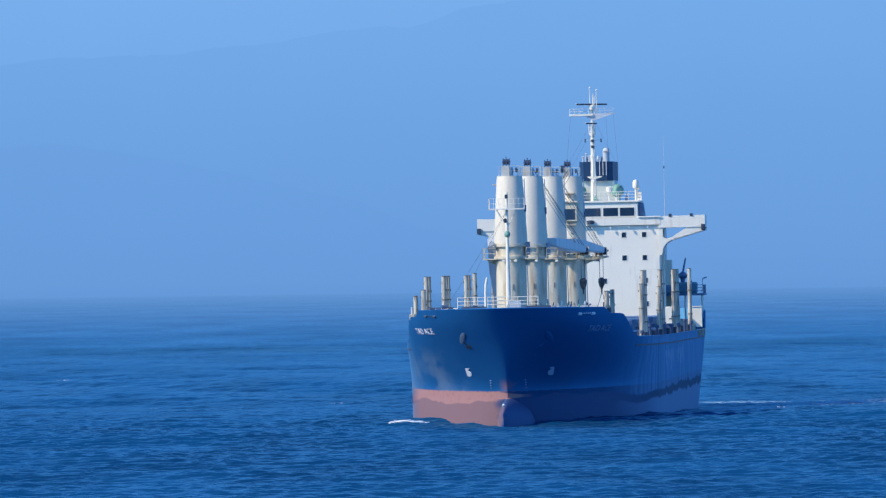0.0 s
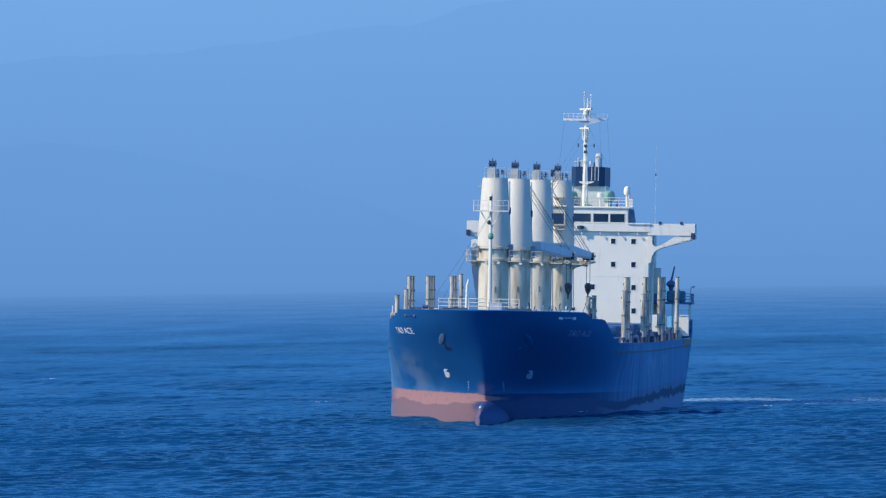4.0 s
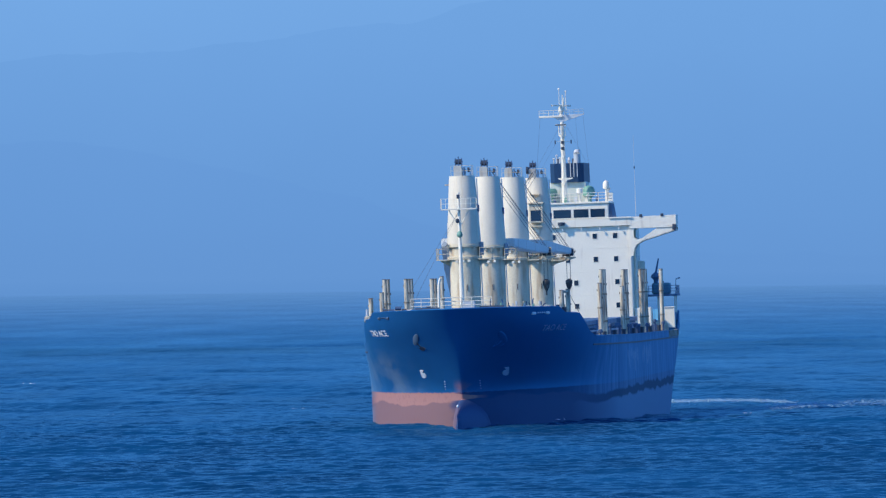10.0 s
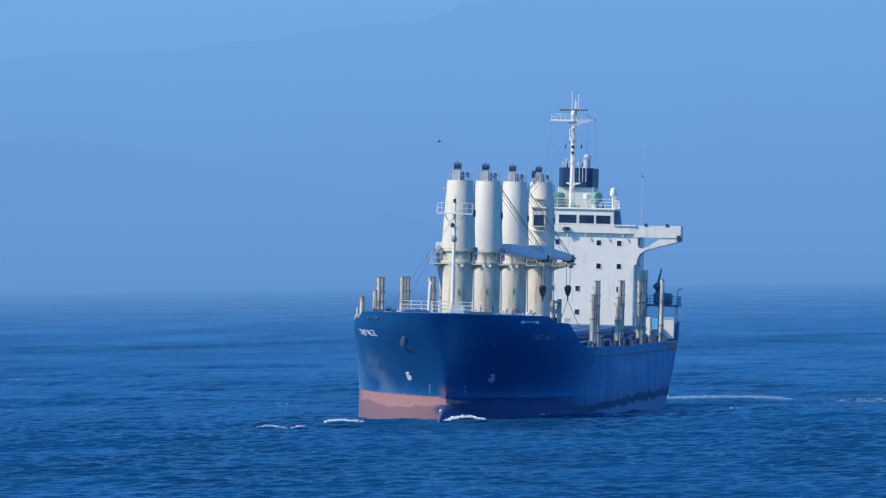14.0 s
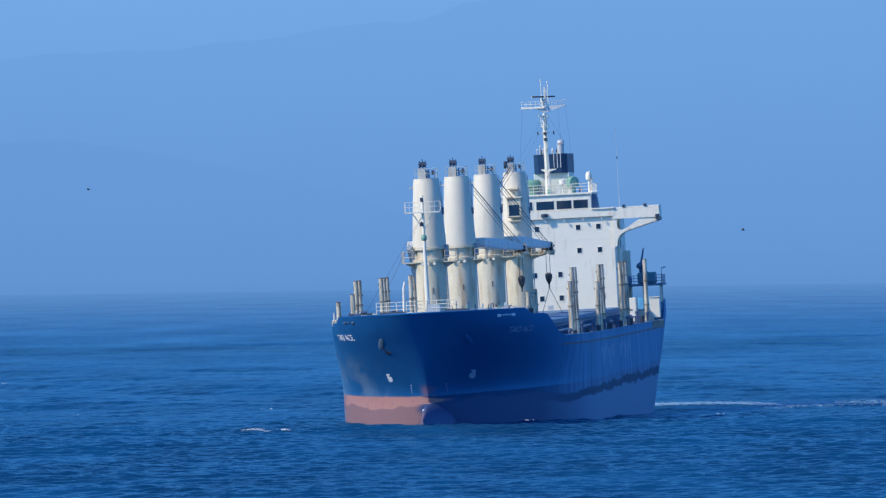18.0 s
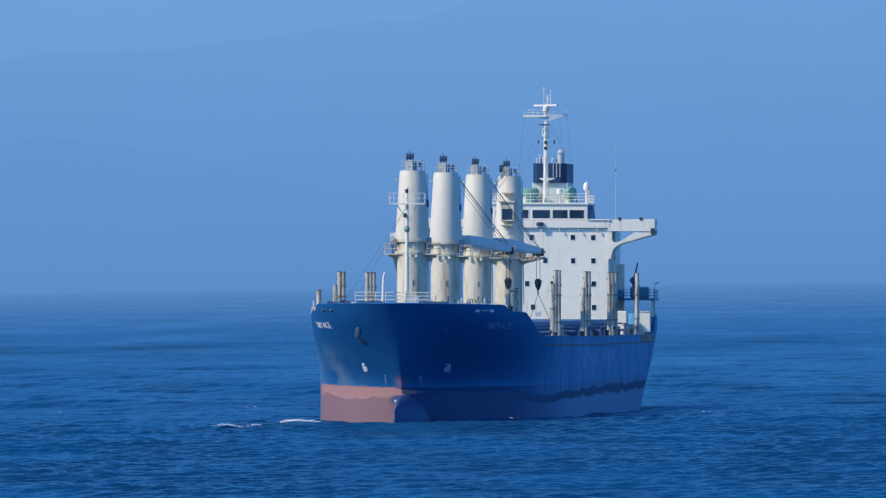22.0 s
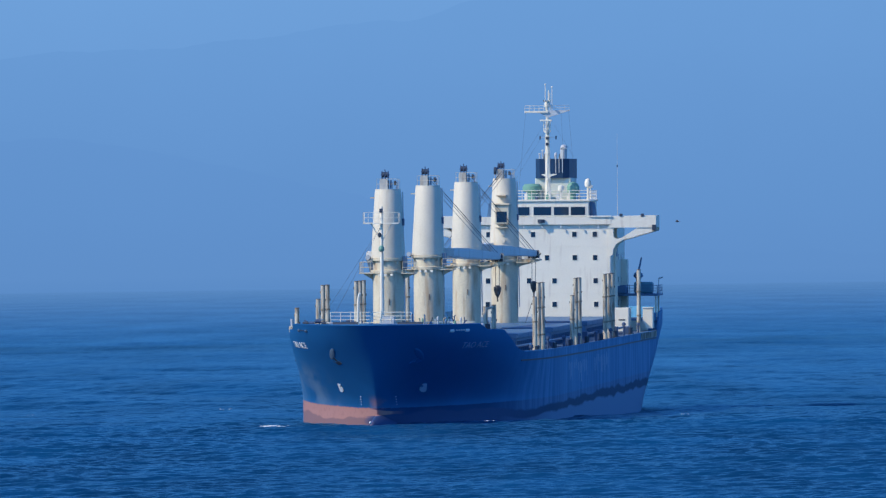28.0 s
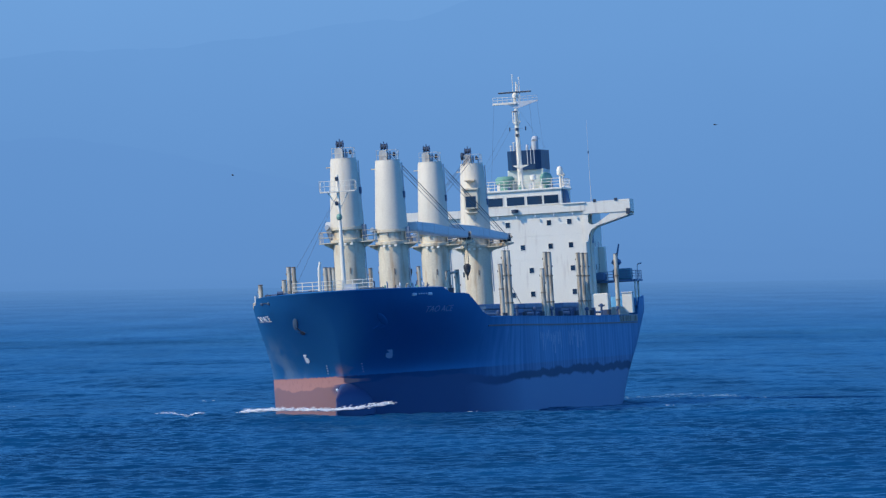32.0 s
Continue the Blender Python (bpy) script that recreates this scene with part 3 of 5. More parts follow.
for y in (-0.38, 0.38):
    part("cage_post", rod(B(), (MX + 0.5, y, 32.0), (MX + 0.5, y, 33.3), 0.05, seg=5), WHITE, mast)
part("cage_floor", prism(B(), [(-0.45, 32.1), (0.45, 32.1), (0.28, 31.8), (-0.28, 31.8)], "x", MX - 0.1, MX + 0.6), WHITE, mast)
part("lamp_arm", box(B(), MX - 0.04, MX + 0.04, -0.9, 1.0, 31.25, 31.29), STEEL, mast)
for y in (-0.9, 1.0):
    part("arm_lamp", box(B(), MX - 0.07, MX + 0.07, y - 0.07, y + 0.07, 31.0, 31.45, 0.03), DARK, mast)
part("topmast", rod(B(), (MX, 0.15, 35.4), (MX, 0.15, 36.8), 0.1, 0.06), WHITE, mast)
for y, top in ((-0.25, 37.4), (0.54, 37.1), (0.3, 36.5)):
    part("aerial", rod(B(), (MX, y, 34.3), (MX, y, top), 0.045, seg=5), WHITE, mast)
for y in (-0.22, 0.22):
    part("ladder_rail", rod(B(), (MX + 0.45, y, 23.85), (MX + 0.45, y, 31.6), 0.03, seg=4), WHITE, mast)
for y, z in ((-0.25, 37.4), (0.54, 37.1)):
    part("aerial_knob", lathe(B(), MX, y, [(0.02, z), (0.11, z + 0.06), (0.11, z + 0.16), (0.02, z + 0.22)], 8), WHITE, mast)
for z in (31.0, 30.3, 29.2, 26.1):
    part("mast_lamp", box(B(), MX + 0.25, MX + 0.6, -0.16, 0.16, z, z + 0.34, 0.05), WHITE if z < 29.5 else DARK, mast)
part("lower_bracket", prism(B(), [(-0.7, 26.85), (-0.7, 26.93), (1.05, 26.95), (1.05, 26.87), (0.2, 26.6), (-0.2, 26.6)], "x", MX - 0.2, MX + 0.3), WHITE, mast)
for a, b in (((0.3, 33.5), (-140.0, 2.0, 29.0)), ((-0.3, 33.0), (-126.5, -5.4, 23.9)), ((-0.3, 32.0), (-125.5, -4.6, 23.9)), ((-2.6, 34.2), (-131.2, -3.6, 23.9)), ((2.5, 34.5), (-131.5, 3.2, 25.0)), ((1.6, 34.4), (-131.2, 1.9, 28.0))):
    part("stay", rod(B(), (MX, *a), b, 0.009, seg=4), WIRE, mast)

# raked side windows of the wheelhouse
for s in (1, -1):
    part("side_window", prism(B(), [(FRONT - 0.5, 22.2), (FRONT - 0.5, 23.3), (FRONT - 3.2, 23.3), (FRONT - 3.2, 22.2)], "y", min(s * 5.58, s * 5.63), max(s * 5.58, s * 5.63)), GLASS, wheelhouse, "dark window glass")
    part("wing_screen", prism(B(), [(s * 5.62, 21.95), (s * 6.5, 21.95), (s * 6.25, 23.6), (s * 5.62, 23.7)], "x", FRONT - 0.5, FRONT - 0.42), GREYBLUE, wheelhouse, "blue-grey weather screen beside the wheelhouse")
    for x in (FRONT - 4.5, FRONT - 7.5, FRONT - 10.5):
        for z in (11.7, 14.4, 17.1):
            part("side_pane", box(B(), x - 0.3, x + 0.3, min(s * 8.1, s * 8.17), max(s * 8.1, s * 8.17), z - 0.3, z + 0.35), GLASS, house, "dark window glass")
    for x, top in ((FRONT - 2.2, 19.6), (FRONT - 3.4, 17.2)):
        part("side_pipe", rod(B(), (x, s * 8.4, 8.5), (x, s * 8.4, top), 0.14, seg=8), WHITE, house)

# domes, tanks and whips on the roof
part("satellite_dome", lathe(B(), -126.6, 5.3, [(0.12, 25.3), (0.34, 25.42), (0.39, 25.65), (0.38, 26.0), (0.26, 26.3), (0.03, 26.4)], 16), WHITE, wheelhouse, "white satellite dome", smooth=True)
part("dome_post", rod(B(), (-126.6, 5.3, 23.9), (-126.6, 5.3, 25.5), 0.14), WHITE, wheelhouse)
part("small_dome", lathe(B(), -128.2, 5.4, [(0.05, 25.2), (0.25, 25.3), (0.28, 25.5), (0.05, 25.75)], 12), WHITE, wheelhouse, smooth=True)
part("small_dome_post", rod(B(), (-128.2, 5.4, 23.9), (-128.2, 5.4, 25.25), 0.07), WHITE, wheelhouse)
part("wide_vent_cowl", lathe(B(), -133.5, -2.2, [(0.75, 21.9), (0.75, 24.8), (1.15, 24.95), (1.15, 25.5), (0.9, 25.75), (0.1, 25.82)], 20), GREEN, house, "wide pale green mushroom vent", smooth=True)
part("vent_cowl", lathe(B(), -133.5, 2.7, [(0.35, 21.9), (0.35, 24.6), (0.7, 24.7), (0.75, 25.4), (0.55, 25.8), (0.1, 26.0)], 16), GREEN, house, "green mushroom vent cowl", smooth=True)
part("searchlight", lathe(B(), -126.0, 2.2, [(0.12, 23.9), (0.12, 24.9), (0.38, 25.0), (0.38, 25.5), (0.1, 25.6)], 12), WHITE, wheelhouse)
for i in range(8):
    y = -4.6 + 1.25 * i
    part("roof_fitting", rod(box(B(), -127.4, -127.0, y - 0.16, y + 0.16, 23.93, 24.35 + 0.12 * (i % 3), 0.03), (-127.2, y, 24.3), (-127.2, y + 0.1, 24.9 + 0.2 * (i % 2)), 0.04, seg=6), (GREEN, STEEL, WHITE, WINCH)[i % 4], wheelhouse, "small deck fitting on the wheelhouse roof")
part("whip_aerial", rod(B(), (-128, 8.6, 21.9), (-128, 8.6, 31.6), 0.034, 0.012, 6), STEEL, house)
part("whip_joint", rod(B(), (-128, 8.6, 27.7), (-128, 8.6, 27.95), 0.07, seg=6), DARK, house)
for y in (9.4, 11.9):
    part("floodlight", box(B(), FRONT + 0.1, FRONT + 0.4, y - 0.18, y + 0.18, 21.92, 22.25, 0.05), DARK, house)
part("horn", lathe(B(), FRONT + 0.4, 0.0, [(0.05, 21.2), (0.42, 21.25), (0.42, 21.6), (0.05, 21.65)], 12), DARK, house, "dark oval horn")
for i in range(7):
    y = -6.6 + 2.2 * i
    part("lamp_bracket", rod(rod(B(), (FRONT - 0.02, y, 20.95), (FRONT + 0.4, y + 0.15, 20.85), 0.03, seg=5), (FRONT + 0.4, y + 0.15, 20.88), (FRONT + 0.4, y + 0.2, 20.62), 0.07, 0.1, 8), STEEL, house, "small hooded lamp on a bent arm")
part("wing_rail", box(B(), FRONT + 0.3, FRONT + 0.5, 5.6, 8.3, 21.86, 22.02, 0.03), WHITE, house)
part("side_pipe", rod(B(), (-129, 8.35, 8.5), (-129, 8.35, 19.0), 0.12, seg=8), GREYBLUE, house)
part("side_ladder_tower", box(B(), -136.5, -135.2, 8.16, 8.9, 8.45, 16.8, 0.05), WHITE, house, "white outside ladder trunk")

# ---- poop ----
for s in (1, -1):
    part("poop_wing_plate", prism(B(), [(s * 11.0, 8.3), (s * 12.3, 10.55), (s * 12.75, 10.55), (s * 12.75, 8.3)], "x", -131.5, -131.25), HULL, hull)
part("deck_locker", box(B(), -127.8, -125.3, 8.2, 10.2, 8.45, 11.25, 0.08), WHITE, ship, "white steel deck locker")
part("locker_notice", box(B(), -125.3, -125.27, 9.0, 9.75, 9.75, 9.9), DARK, ship)
part("boat_platform", box(B(), -137.5, -132.0, 7.6, 12.9, 12.5, 12.75, 0.04), GREYBLUE, ship, "grey-blue boat deck platform")
for x, y in ((-132.4, 12.6), (-137.0, 12.4), (-132.4, 10.6)):
    part("platform_pillar", rod(B(), (x, y, 9.55), (x, y, 12.5), 0.12, seg=8), WHITE, ship)
part("store_house", prism(B(), [(12.15, 8.8), (12.8, 8.8), (12.8, 11.15), (11.65, 11.1), (11.65, 9.7)], "x", -128.6, -126.9), WHITE, ship, "white poop store house")
part("store_lip", box(B(), -128.7, -126.8, 11.6, 12.86, 11.15, 11.25, 0.03), WHITE, ship)
part("provision_crane", box(B(), -136.6, -134.8, 9.7, 11.9, 12.75, 14.1, 0.2), paint("dull_green_paint", (0.10, 0.27, 0.33), 0.5), ship, "dull green provision crane")
part("crane_drum", lathe(B(), -135.2, 10.2, [(0.25, 14.1), (0.3, 14.5), (0.62, 14.8), (0.5, 15.1), (0.1, 15.4)], 12), GREYBLUE, ship)
part("crane_boom", rod(B(), (-135.2, 10.2, 15.2), (-135.6, 10.55, 17.0), 0.14, 0.08), GREYBLUE, ship)
part("lamp_post", rod(rod(B(), (-136.5, 12.4, 12.75), (-136.5, 12.5, 14.5), 0.05, seg=6), (-136.5, 12.5, 14.5), (-136.5, 13.0, 14.65), 0.09, seg=6), STEEL, ship)
part("poop_railing", railing(B(), [(-132.1, 8.4, 12.75), (-132.1, 12.8, 12.75), (-137.3, 12.8, 12.75)], 1.0, 1.2), GREYBLUE, ship)
part("rescue_boat", box(B(), -133.5, -131.6, 8.0, 9.2, 12.75, 13.7, 0.2), GREYBLUE, ship, "small grey-blue rescue boat")
for i in range(16):
    x = -113.0 - i * 1.05
    part("gunwale_rib", box(B(), x - 0.12, x + 0.12, half(x, 8.2) - 0.05, half(x, 8.2) + 0.1, 7.8, 8.58), POST, ship)

# ---- deck cranes ----
def crane(x, top, aft, side, jib_len, tip_z=18.0):
    base = part("crane", lathe(B(), x, 0, [(1.52, 8.45), (1.52, 17.0), (1.72, 17.1), (1.72, 17.3), (1.5, 17.35), (1.5, 18.2)], 36), CREAM, ship, "cream cylindrical deck crane with its jib stowed fore and aft", smooth=True)
    part("slewing_ring", lathe(B(), x, 0, [(1.62, 18.2), (1.75, 18.25), (1.75, 18.45), (1.62, 18.5)], 36), CREAM, base)
    body = [(1.68, 18.5), (1.64, 19.6), (1.3, top - 1.0), (1.27, top - 0.92), (1.25, top - 0.7)]
    part("housing", lathe(B(), x, 0, body, 48), PALE, base, smooth=True)
    d = -1 if aft else 1
    hx = x + d * 0.25
    bm = prism(B(), [(-0.78, top - 0.7), (0.02, top - 0.7), (0.02, top + 0.12), (-0.1, top + 0.32), (-0.66, top + 0.32), (-0.78, top + 0.12)], "x", hx - 0.55, hx + 0.55)
    part("head_box", bm, HEAD, base, "grey steel box on the crane head")
    part("head_plate", box(B(), hx - 0.9, hx + 0.9, -0.9, 0.4, top - 0.8, top - 0.7), CREAM, base)
    bm = B()
    for y in (-0.62, -0.3, 0.0):
        prism(bm, [(hx - 0.3, top + 0.3), (hx + 0.3, top + 0.3), (hx + 0.22, top + 0.95), (hx, top + 1.1), (hx - 0.22, top + 0.95)], "y", y - 0.04, y + 0.04)
    head = part("sheave_block", bm, WINCH, base, "dark sheave block on the crane head")
    for y in (-0.46, -0.15):
        part("sheave", rod(B(), (hx, y - 0.1, top + 0.72), (hx, y + 0.1, top + 0.72), 0.27, seg=18), DARK, head)
    part("sheave_pin", rod(B(), (hx, -0.72, top + 0.72), (hx, 0.1, top + 0.72), 0.08, seg=8), WINCH, head)
    part("top_lamp", rod(B(), (hx, -0.32, top + 1.05), (hx, -0.34, top + 1.25), 0.05, seg=6), WINCH, head)
    part("side_sheave", rod(B(), (hx + d * 0.2, 0.55, top - 0.1), (hx + d * 0.2, 0.75, top - 0.1), 0.23, seg=16), DARK, head, "dark rope sheave beside the head")
    part("side_sheave_arm", prism(B(), [(hx - 0.25, top - 0.7), (hx + 0.25, top - 0.7), (hx + d * 0.2 + 0.1, top), (hx + d * 0.2 - 0.1, top)], "y", 0.78, 0.86), GREYBLUE, head)
    part("head_railing", railing(B(), [(x + 0.7, -1.0, top - 0.7), (x + 0.7, 1.05, top - 0.7), (x - 0.9, 1.05, top - 0.7)], 1.0, 0.9, 2, 0.017), CREAM, base)
    part("platform", prism(B(), [(1.75 * math.cos(a / 16 * 2 * math.pi) + x, 1.75 * math.sin(a / 16 * 2 * math.pi)) for a in range(16)], "z", 17.0, 17.08), CREAM, base)
    for w in (-1, 1):
        part("side_platform", box(B(), x - 1.1, x + 1.1, min(w * 1.4, w * 2.75), max(w * 1.4, w * 2.75), 16.96, 17.06), CREAM, base)
        part("platform_bracket", prism(B(), [(w * 1.45, 16.35), (w * 2.4, 16.86), (w * 2.4, 16.96), (w * 1.45, 16.96)], "x", x - 0.08, x + 0.08), CREAM, base)
        part("platform_railing", railing(B(), [(x + 1.1, w * 1.6, 17.06), (x + 1.1, w * 2.7, 17.06), (x - 1.1, w * 2.7, 17.06), (x - 1.1, w * 1.6, 17.06)], 1.05, 0.75, 2, 0.028), CREAM, base)
        part("flood_lamp", box(B(), x + 1.5, x + 1.75, w * 0.6 - 0.14, w * 0.6 + 0.14, 16.72, 16.95, 0.04), WHITE, base, "small white flood lamp")
    part("flood_lamp", box(B(), x + 1.72, x + 1.92, -0.14, 0.14, 16.72, 16.95, 0.04), WHITE, base, "small white flood lamp")
    part("slew_motor", box(B(), x + 0.2, x + 0.8, 1.55, 1.95, 17.4, 18.7, 0.08), PATCHED, base, "grey slewing motor casing")
    part("floodlight", rod(B(), (x + 0.9, -1.75, 18.5), (x + 1.2, -1.85, 18.6), 0.22, 0.26, 12), PATCHED, base, "round grey floodlight")
    part("rust_plate", box(B(), x + 1.48, x + 1.528, 0.27, 0.35, 13.9, 14.5), RUSTY, base, "rust-brown bare steel patch")
    part("ladder", rod(rod(B(), (x - 0.2, 1.68, 12), (x - 0.2, 1.45, top - 1.0), 0.035, seg=4), (x + 0.2, 1.68, 12), (x + 0.2, 1.45, top - 1.0), 0.035, seg=4), STEEL, base)
    part("fairing_box", box(B(), x - 0.35, x + 0.35, 1.15, 1.6, 21.7, 22.4, 0.06), WINCH, base, "dark equipment box")
    part("head_lug", box(B(), hx - 0.3, hx + 0.3, 0.2, 0.3, top - 0.65, top + 0.2, 0.03), GREYBLUE, base)
    part("rung_bracket", box(B(), x + 0.2, x + 0.32, -1.72, -1.2, top - 1.6, top - 1.5), CREAM, base)
    part("pedestal_door", box(B(), x + 1.46, x + 1.525, -0.3, 0.2, 13.3, 14.5, 0.02), CREAM, base, "rust-streaked access door")
    if not aft:
        part("luffing_sheave", rod(B(), (hx + 0.3, -1.05, top + 0.15), (hx + 0.3, -0.8, top + 0.15), 0.42, seg=18), DARK, head, "large dark luffing sheave")
        part("luffing_arm", rod(B(), (hx + 0.3, -0.92, top + 0.15), (hx, -0.4, top + 0.9), 0.09, seg=8), WINCH, head)
        part("luffing_arm", rod(B(), (hx + 0.3, -0.92, top + 0.15), (hx, -0.6, top - 0.6), 0.09, seg=8), WINCH, head)
    for k in range(7):
        a = 2 * math.pi * (k + 0.5) / 7 - 0.6
        part("ring_bracket", box(B(), x + 1.6 * math.cos(a) - 0.09, x + 1.6 * math.cos(a) + 0.09, 1.6 * math.sin(a) - 0.09, 1.6 * math.sin(a) + 0.09, 17.9, 18.2, 0.02), POST, base)
    # cab
    if x < -80:
        cab = part("cab", box(B(), x + 1.0, x + 2.5, -0.75, 0.85, 21.3, 23.4, 0.08), CREAM, base, "crane driver's cab with dark window")
        part("cab_window", box(B(), x + 2.47, x + 2.53, -0.55, 0.6, 21.5, 22.7), GLASS, cab)
        for z, r in ((20.3, 0.34), (19.4, 0.26)):
            part("round_cover", rod(B(), (x + 1.45, 0.1, z), (x + 1.75, 0.1, z), r, r * 0.9, 14), PALE, cab, "round bolted cover plate")
        part("cab_flap", box(B(), x + 1.2, x + 2.2, -0.6, 0.5, 24.4, 24.55, 0.03), CREAM, cab)
        part("cab_step", box(B(), x + 1.4, x + 2.3, -0.7, 0.7, 20.85, 20.95, 0.02), CREAM, cab)
        part("cab_roof", box(B(), x + 0.9, x + 2.7, -0.9, 0.95, 23.4, 23.6, 0.05), CREAM, cab)
    # jib: a tapered box girder from its heel to the rest at the next crane
    heel, tip = Vector((x + d * 1.5, side * 1.7, 18.75)), Vector((x + d * jib_len, side * 3.3, tip_z))
    bm = B()
    ends = []
    for p, w, h in ((heel, 0.75, 0.45), (heel.lerp(tip, 0.3), 0.8, 0.55), (tip, 0.45, 0.35)):
        ends.append([bm.verts.new(p + Vector((0, a * w, b * h))) for a, b in ((-1, -1), (1, -1), (1, 1), (-1, 1))])
    for a, b in zip(ends, ends[1:]):
        for k in range(4):
            bm.faces.new((a[k], a[(k + 1) % 4], b[(k + 1) % 4], b[k]))
    bm.faces.new(ends[0]), bm.faces.new(ends[-1])
    bmesh.ops.bevel(bm, geom=[e for e in bm.edges], offset=0.1, segments=2, affect="EDGES")
    jib = part("jib", bm, JIB, base, "pale grey box jib lying in its rest")
    part("jib_head", rod(B(), tip + Vector((0, -0.6, -0.1)), tip + Vector((0, 0.6, -0.1)), 0.45, seg=12), DARK, jib)
    for k in (-0.35, -0.12, 0.12, 0.35):
        part("luffing_wire", rod(B(), (hx + d * 0.3, k, top + 0.3 - abs(k)), tip + Vector((-d * (0.3 + abs(k) * 6), k, 0.4)), 0.025, seg=5), WIRE, base)
    # hook block on its falls
    hook = tip + Vector((0, 0, -3.9 if tip_z > 15 else -1.2))
    block = lathe(B(), hook.x, hook.y, [(0.1, hook.z - 0.5), (0.3, hook.z - 0.1), (0.4, hook.z + 0.3), (0.4, hook.z + 0.6), (0.15, hook.z + 0.8)], 10)
    part("hook_block", rod(block, hook + Vector((0, 0, -0.95)), hook + Vector((0, 0, -0.4)), 0.08), HOOK, jib, "dark hook block hanging on wire falls")
    for k in (-0.2, 0.2):
        part("fall_wire", rod(B(), tip + Vector((0, k, 0)), hook + Vector((0, k, 0.5)), 0.03, seg=4), WIRE, jib)
    if x < -50 and side > 0:
        part("sling_plate", box(B(), hook.x - 0.1, hook.x + 0.1, hook.y - 0.3, hook.y + 0.35, hook.z - 3.4, hook.z - 2.9, 0.03), STEEL, jib, "pale sling plate")
        for k in (-1.1, 1.6):
            part("sling_wire", rod(B(), hook + Vector((0, 0, -0.9)), hook + Vector((0, k, -4.3)), 0.03, seg=4), WIRE, jib)
    # rest at the tip
    if side > 0:
        part("jib_rest", prism(B(), [(side * 1.4, 16.5), (side * 4.1, 17.2), (side * 4.1, 17.35), (side * 1.4, 17.35)], "x", tip.x - 0.9, tip.x + 0.5), CREAM, base, "cream and rusty jib rest bracket")
        bits = random.Random(int(-x))
        for k in range(11):
            p = Vector((tip.x + bits.uniform(-0.8, 0.6), side * bits.uniform(1.5, 4.1), bits.uniform(17.4, 17.9)))
            q = p + Vector((bits.uniform(-0.3, 0.3), bits.uniform(-0.5, 0.5), bits.uniform(-0.3, 0.25)))
            part("rest_fitting", rod(B(), p, q, bits.uniform(0.06, 0.13), seg=6), (WHITE, CREAM, POST, RUSTY)[k % 4], base, "small fitting on the jib rest")
        for k in range(4):
            part("rest_web", prism(B(), [(side * (1.5 + 0.62 * k), 16.62 + 0.16 * k), (side * (1.62 + 0.62 * k), 16.62 + 0.16 * k), (side * (1.9 + 0.62 * k), 17.3), (side * (1.78 + 0.62 * k), 17.3)], "x", tip.x + 0.5, tip.x + 0.58), CREAM, base)
        part("rest_railing", railing(B(), [(tip.x + 0.4, 2.0, 17.35), (tip.x + 0.4, 4.0, 17.35)], 0.9, 0.5, 2), CREAM, base)
    return base


crane(-7.2, 26.0, True, -1, 25.5, 11.6)
crane(-34.2, 26.35, True, 1, 28.3)
crane(-62.3, 26.7, True, 1, 30.2)
crane(-92.6, 27.1, False, -1, 28.5)

# ---- pipes, vents and bollards along the deck edge ----
rng = random.Random(31)
for s in (1, -1):
    part("deck_pipe", rod(B(), (-24, s * 10.1, 9.25), (-122, s * 10.1, 9.05), 0.13, seg=8), GREYBLUE, ship, "grey-blue deck pipe run")
    for i in range(22):
        x = -23.5 - 4.6 * i + rng.uniform(-1, 1)
        h = rng.uniform(0.5, 1.3)
        kind = i % 3
        if kind == 0:
            part("air_vent", lathe(B(), x, s * 11.9, [(0.12, 8.45), (0.12, 8.55 + h), (0.24, 8.6 + h), (0.22, 8.85 + h), (0.06, 8.95 + h)], 10), WINCH, ship, "small deck air vent")
        elif kind == 1:
            part("bollard", rod(rod(box(B(), x - 0.7, x + 0.7, s * 12.0 - 0.25, s * 12.0 + 0.25, 8.45, 8.6), (x - 0.4, s * 12.0, 8.5), (x - 0.4, s * 12.0, 9.25), 0.17, 0.2), (x + 0.4, s * 12.0, 8.5), (x + 0.4, s * 12.0, 9.25), 0.17, 0.2), DARK, ship, "twin mooring bollard")
        else:
            part("deck_box", box(B(), x - 0.5, x + 0.5, s * 11.2 - 0.35, s * 11.2 + 0.35, 8.45, 8.9 + h * 0.6, 0.05), WINCH, ship, "dark blue deck box")
for i in range(16):
    y = -8.0 + 1.05 * i
    x = -6.6 + rng.uniform(-1.4, 1.2)
    h = rng.uniform(0.8, 1.5) if y < 1 else rng.uniform(1.0, 1.9)
    m = (WINCH, GREYBLUE, STEEL, POST, WINCH)[i % 5]
    bm = rod(B(), (x, y, 11.0), (x, y, 11.0 + h), 0.07, seg=6)
    rod(bm, (x, y, 11.0 + h), (x + rng.uniform(-0.1, 0.2), y + rng.uniform(-0.4, 0.4), 11.15 + h), 0.075, 0.06, seg=6)
    part("goose_neck_vent", bm, m, ship, "small goose-neck deck vent")
for i in range(9):
    y = -7.6 + 0.62 * i
    h = rng.uniform(1.1, 1.75)
    bm = box(B(), -3.0 - 0.25, -3.0 + 0.25, y - 0.2, y + 0.2, 11.0, 11.0 + h * 0.7, 0.04)
    rod(bm, (-3.0, y - 0.28, 11.0 + h * 0.85), (-3.0, y + 0.28, 11.0 + h * 0.85), 0.2, seg=10)
    part("mooring_gear", bm, WINCH if i % 3 else DARK, ship, "dark mooring winch gear")
rng = random.Random(77)
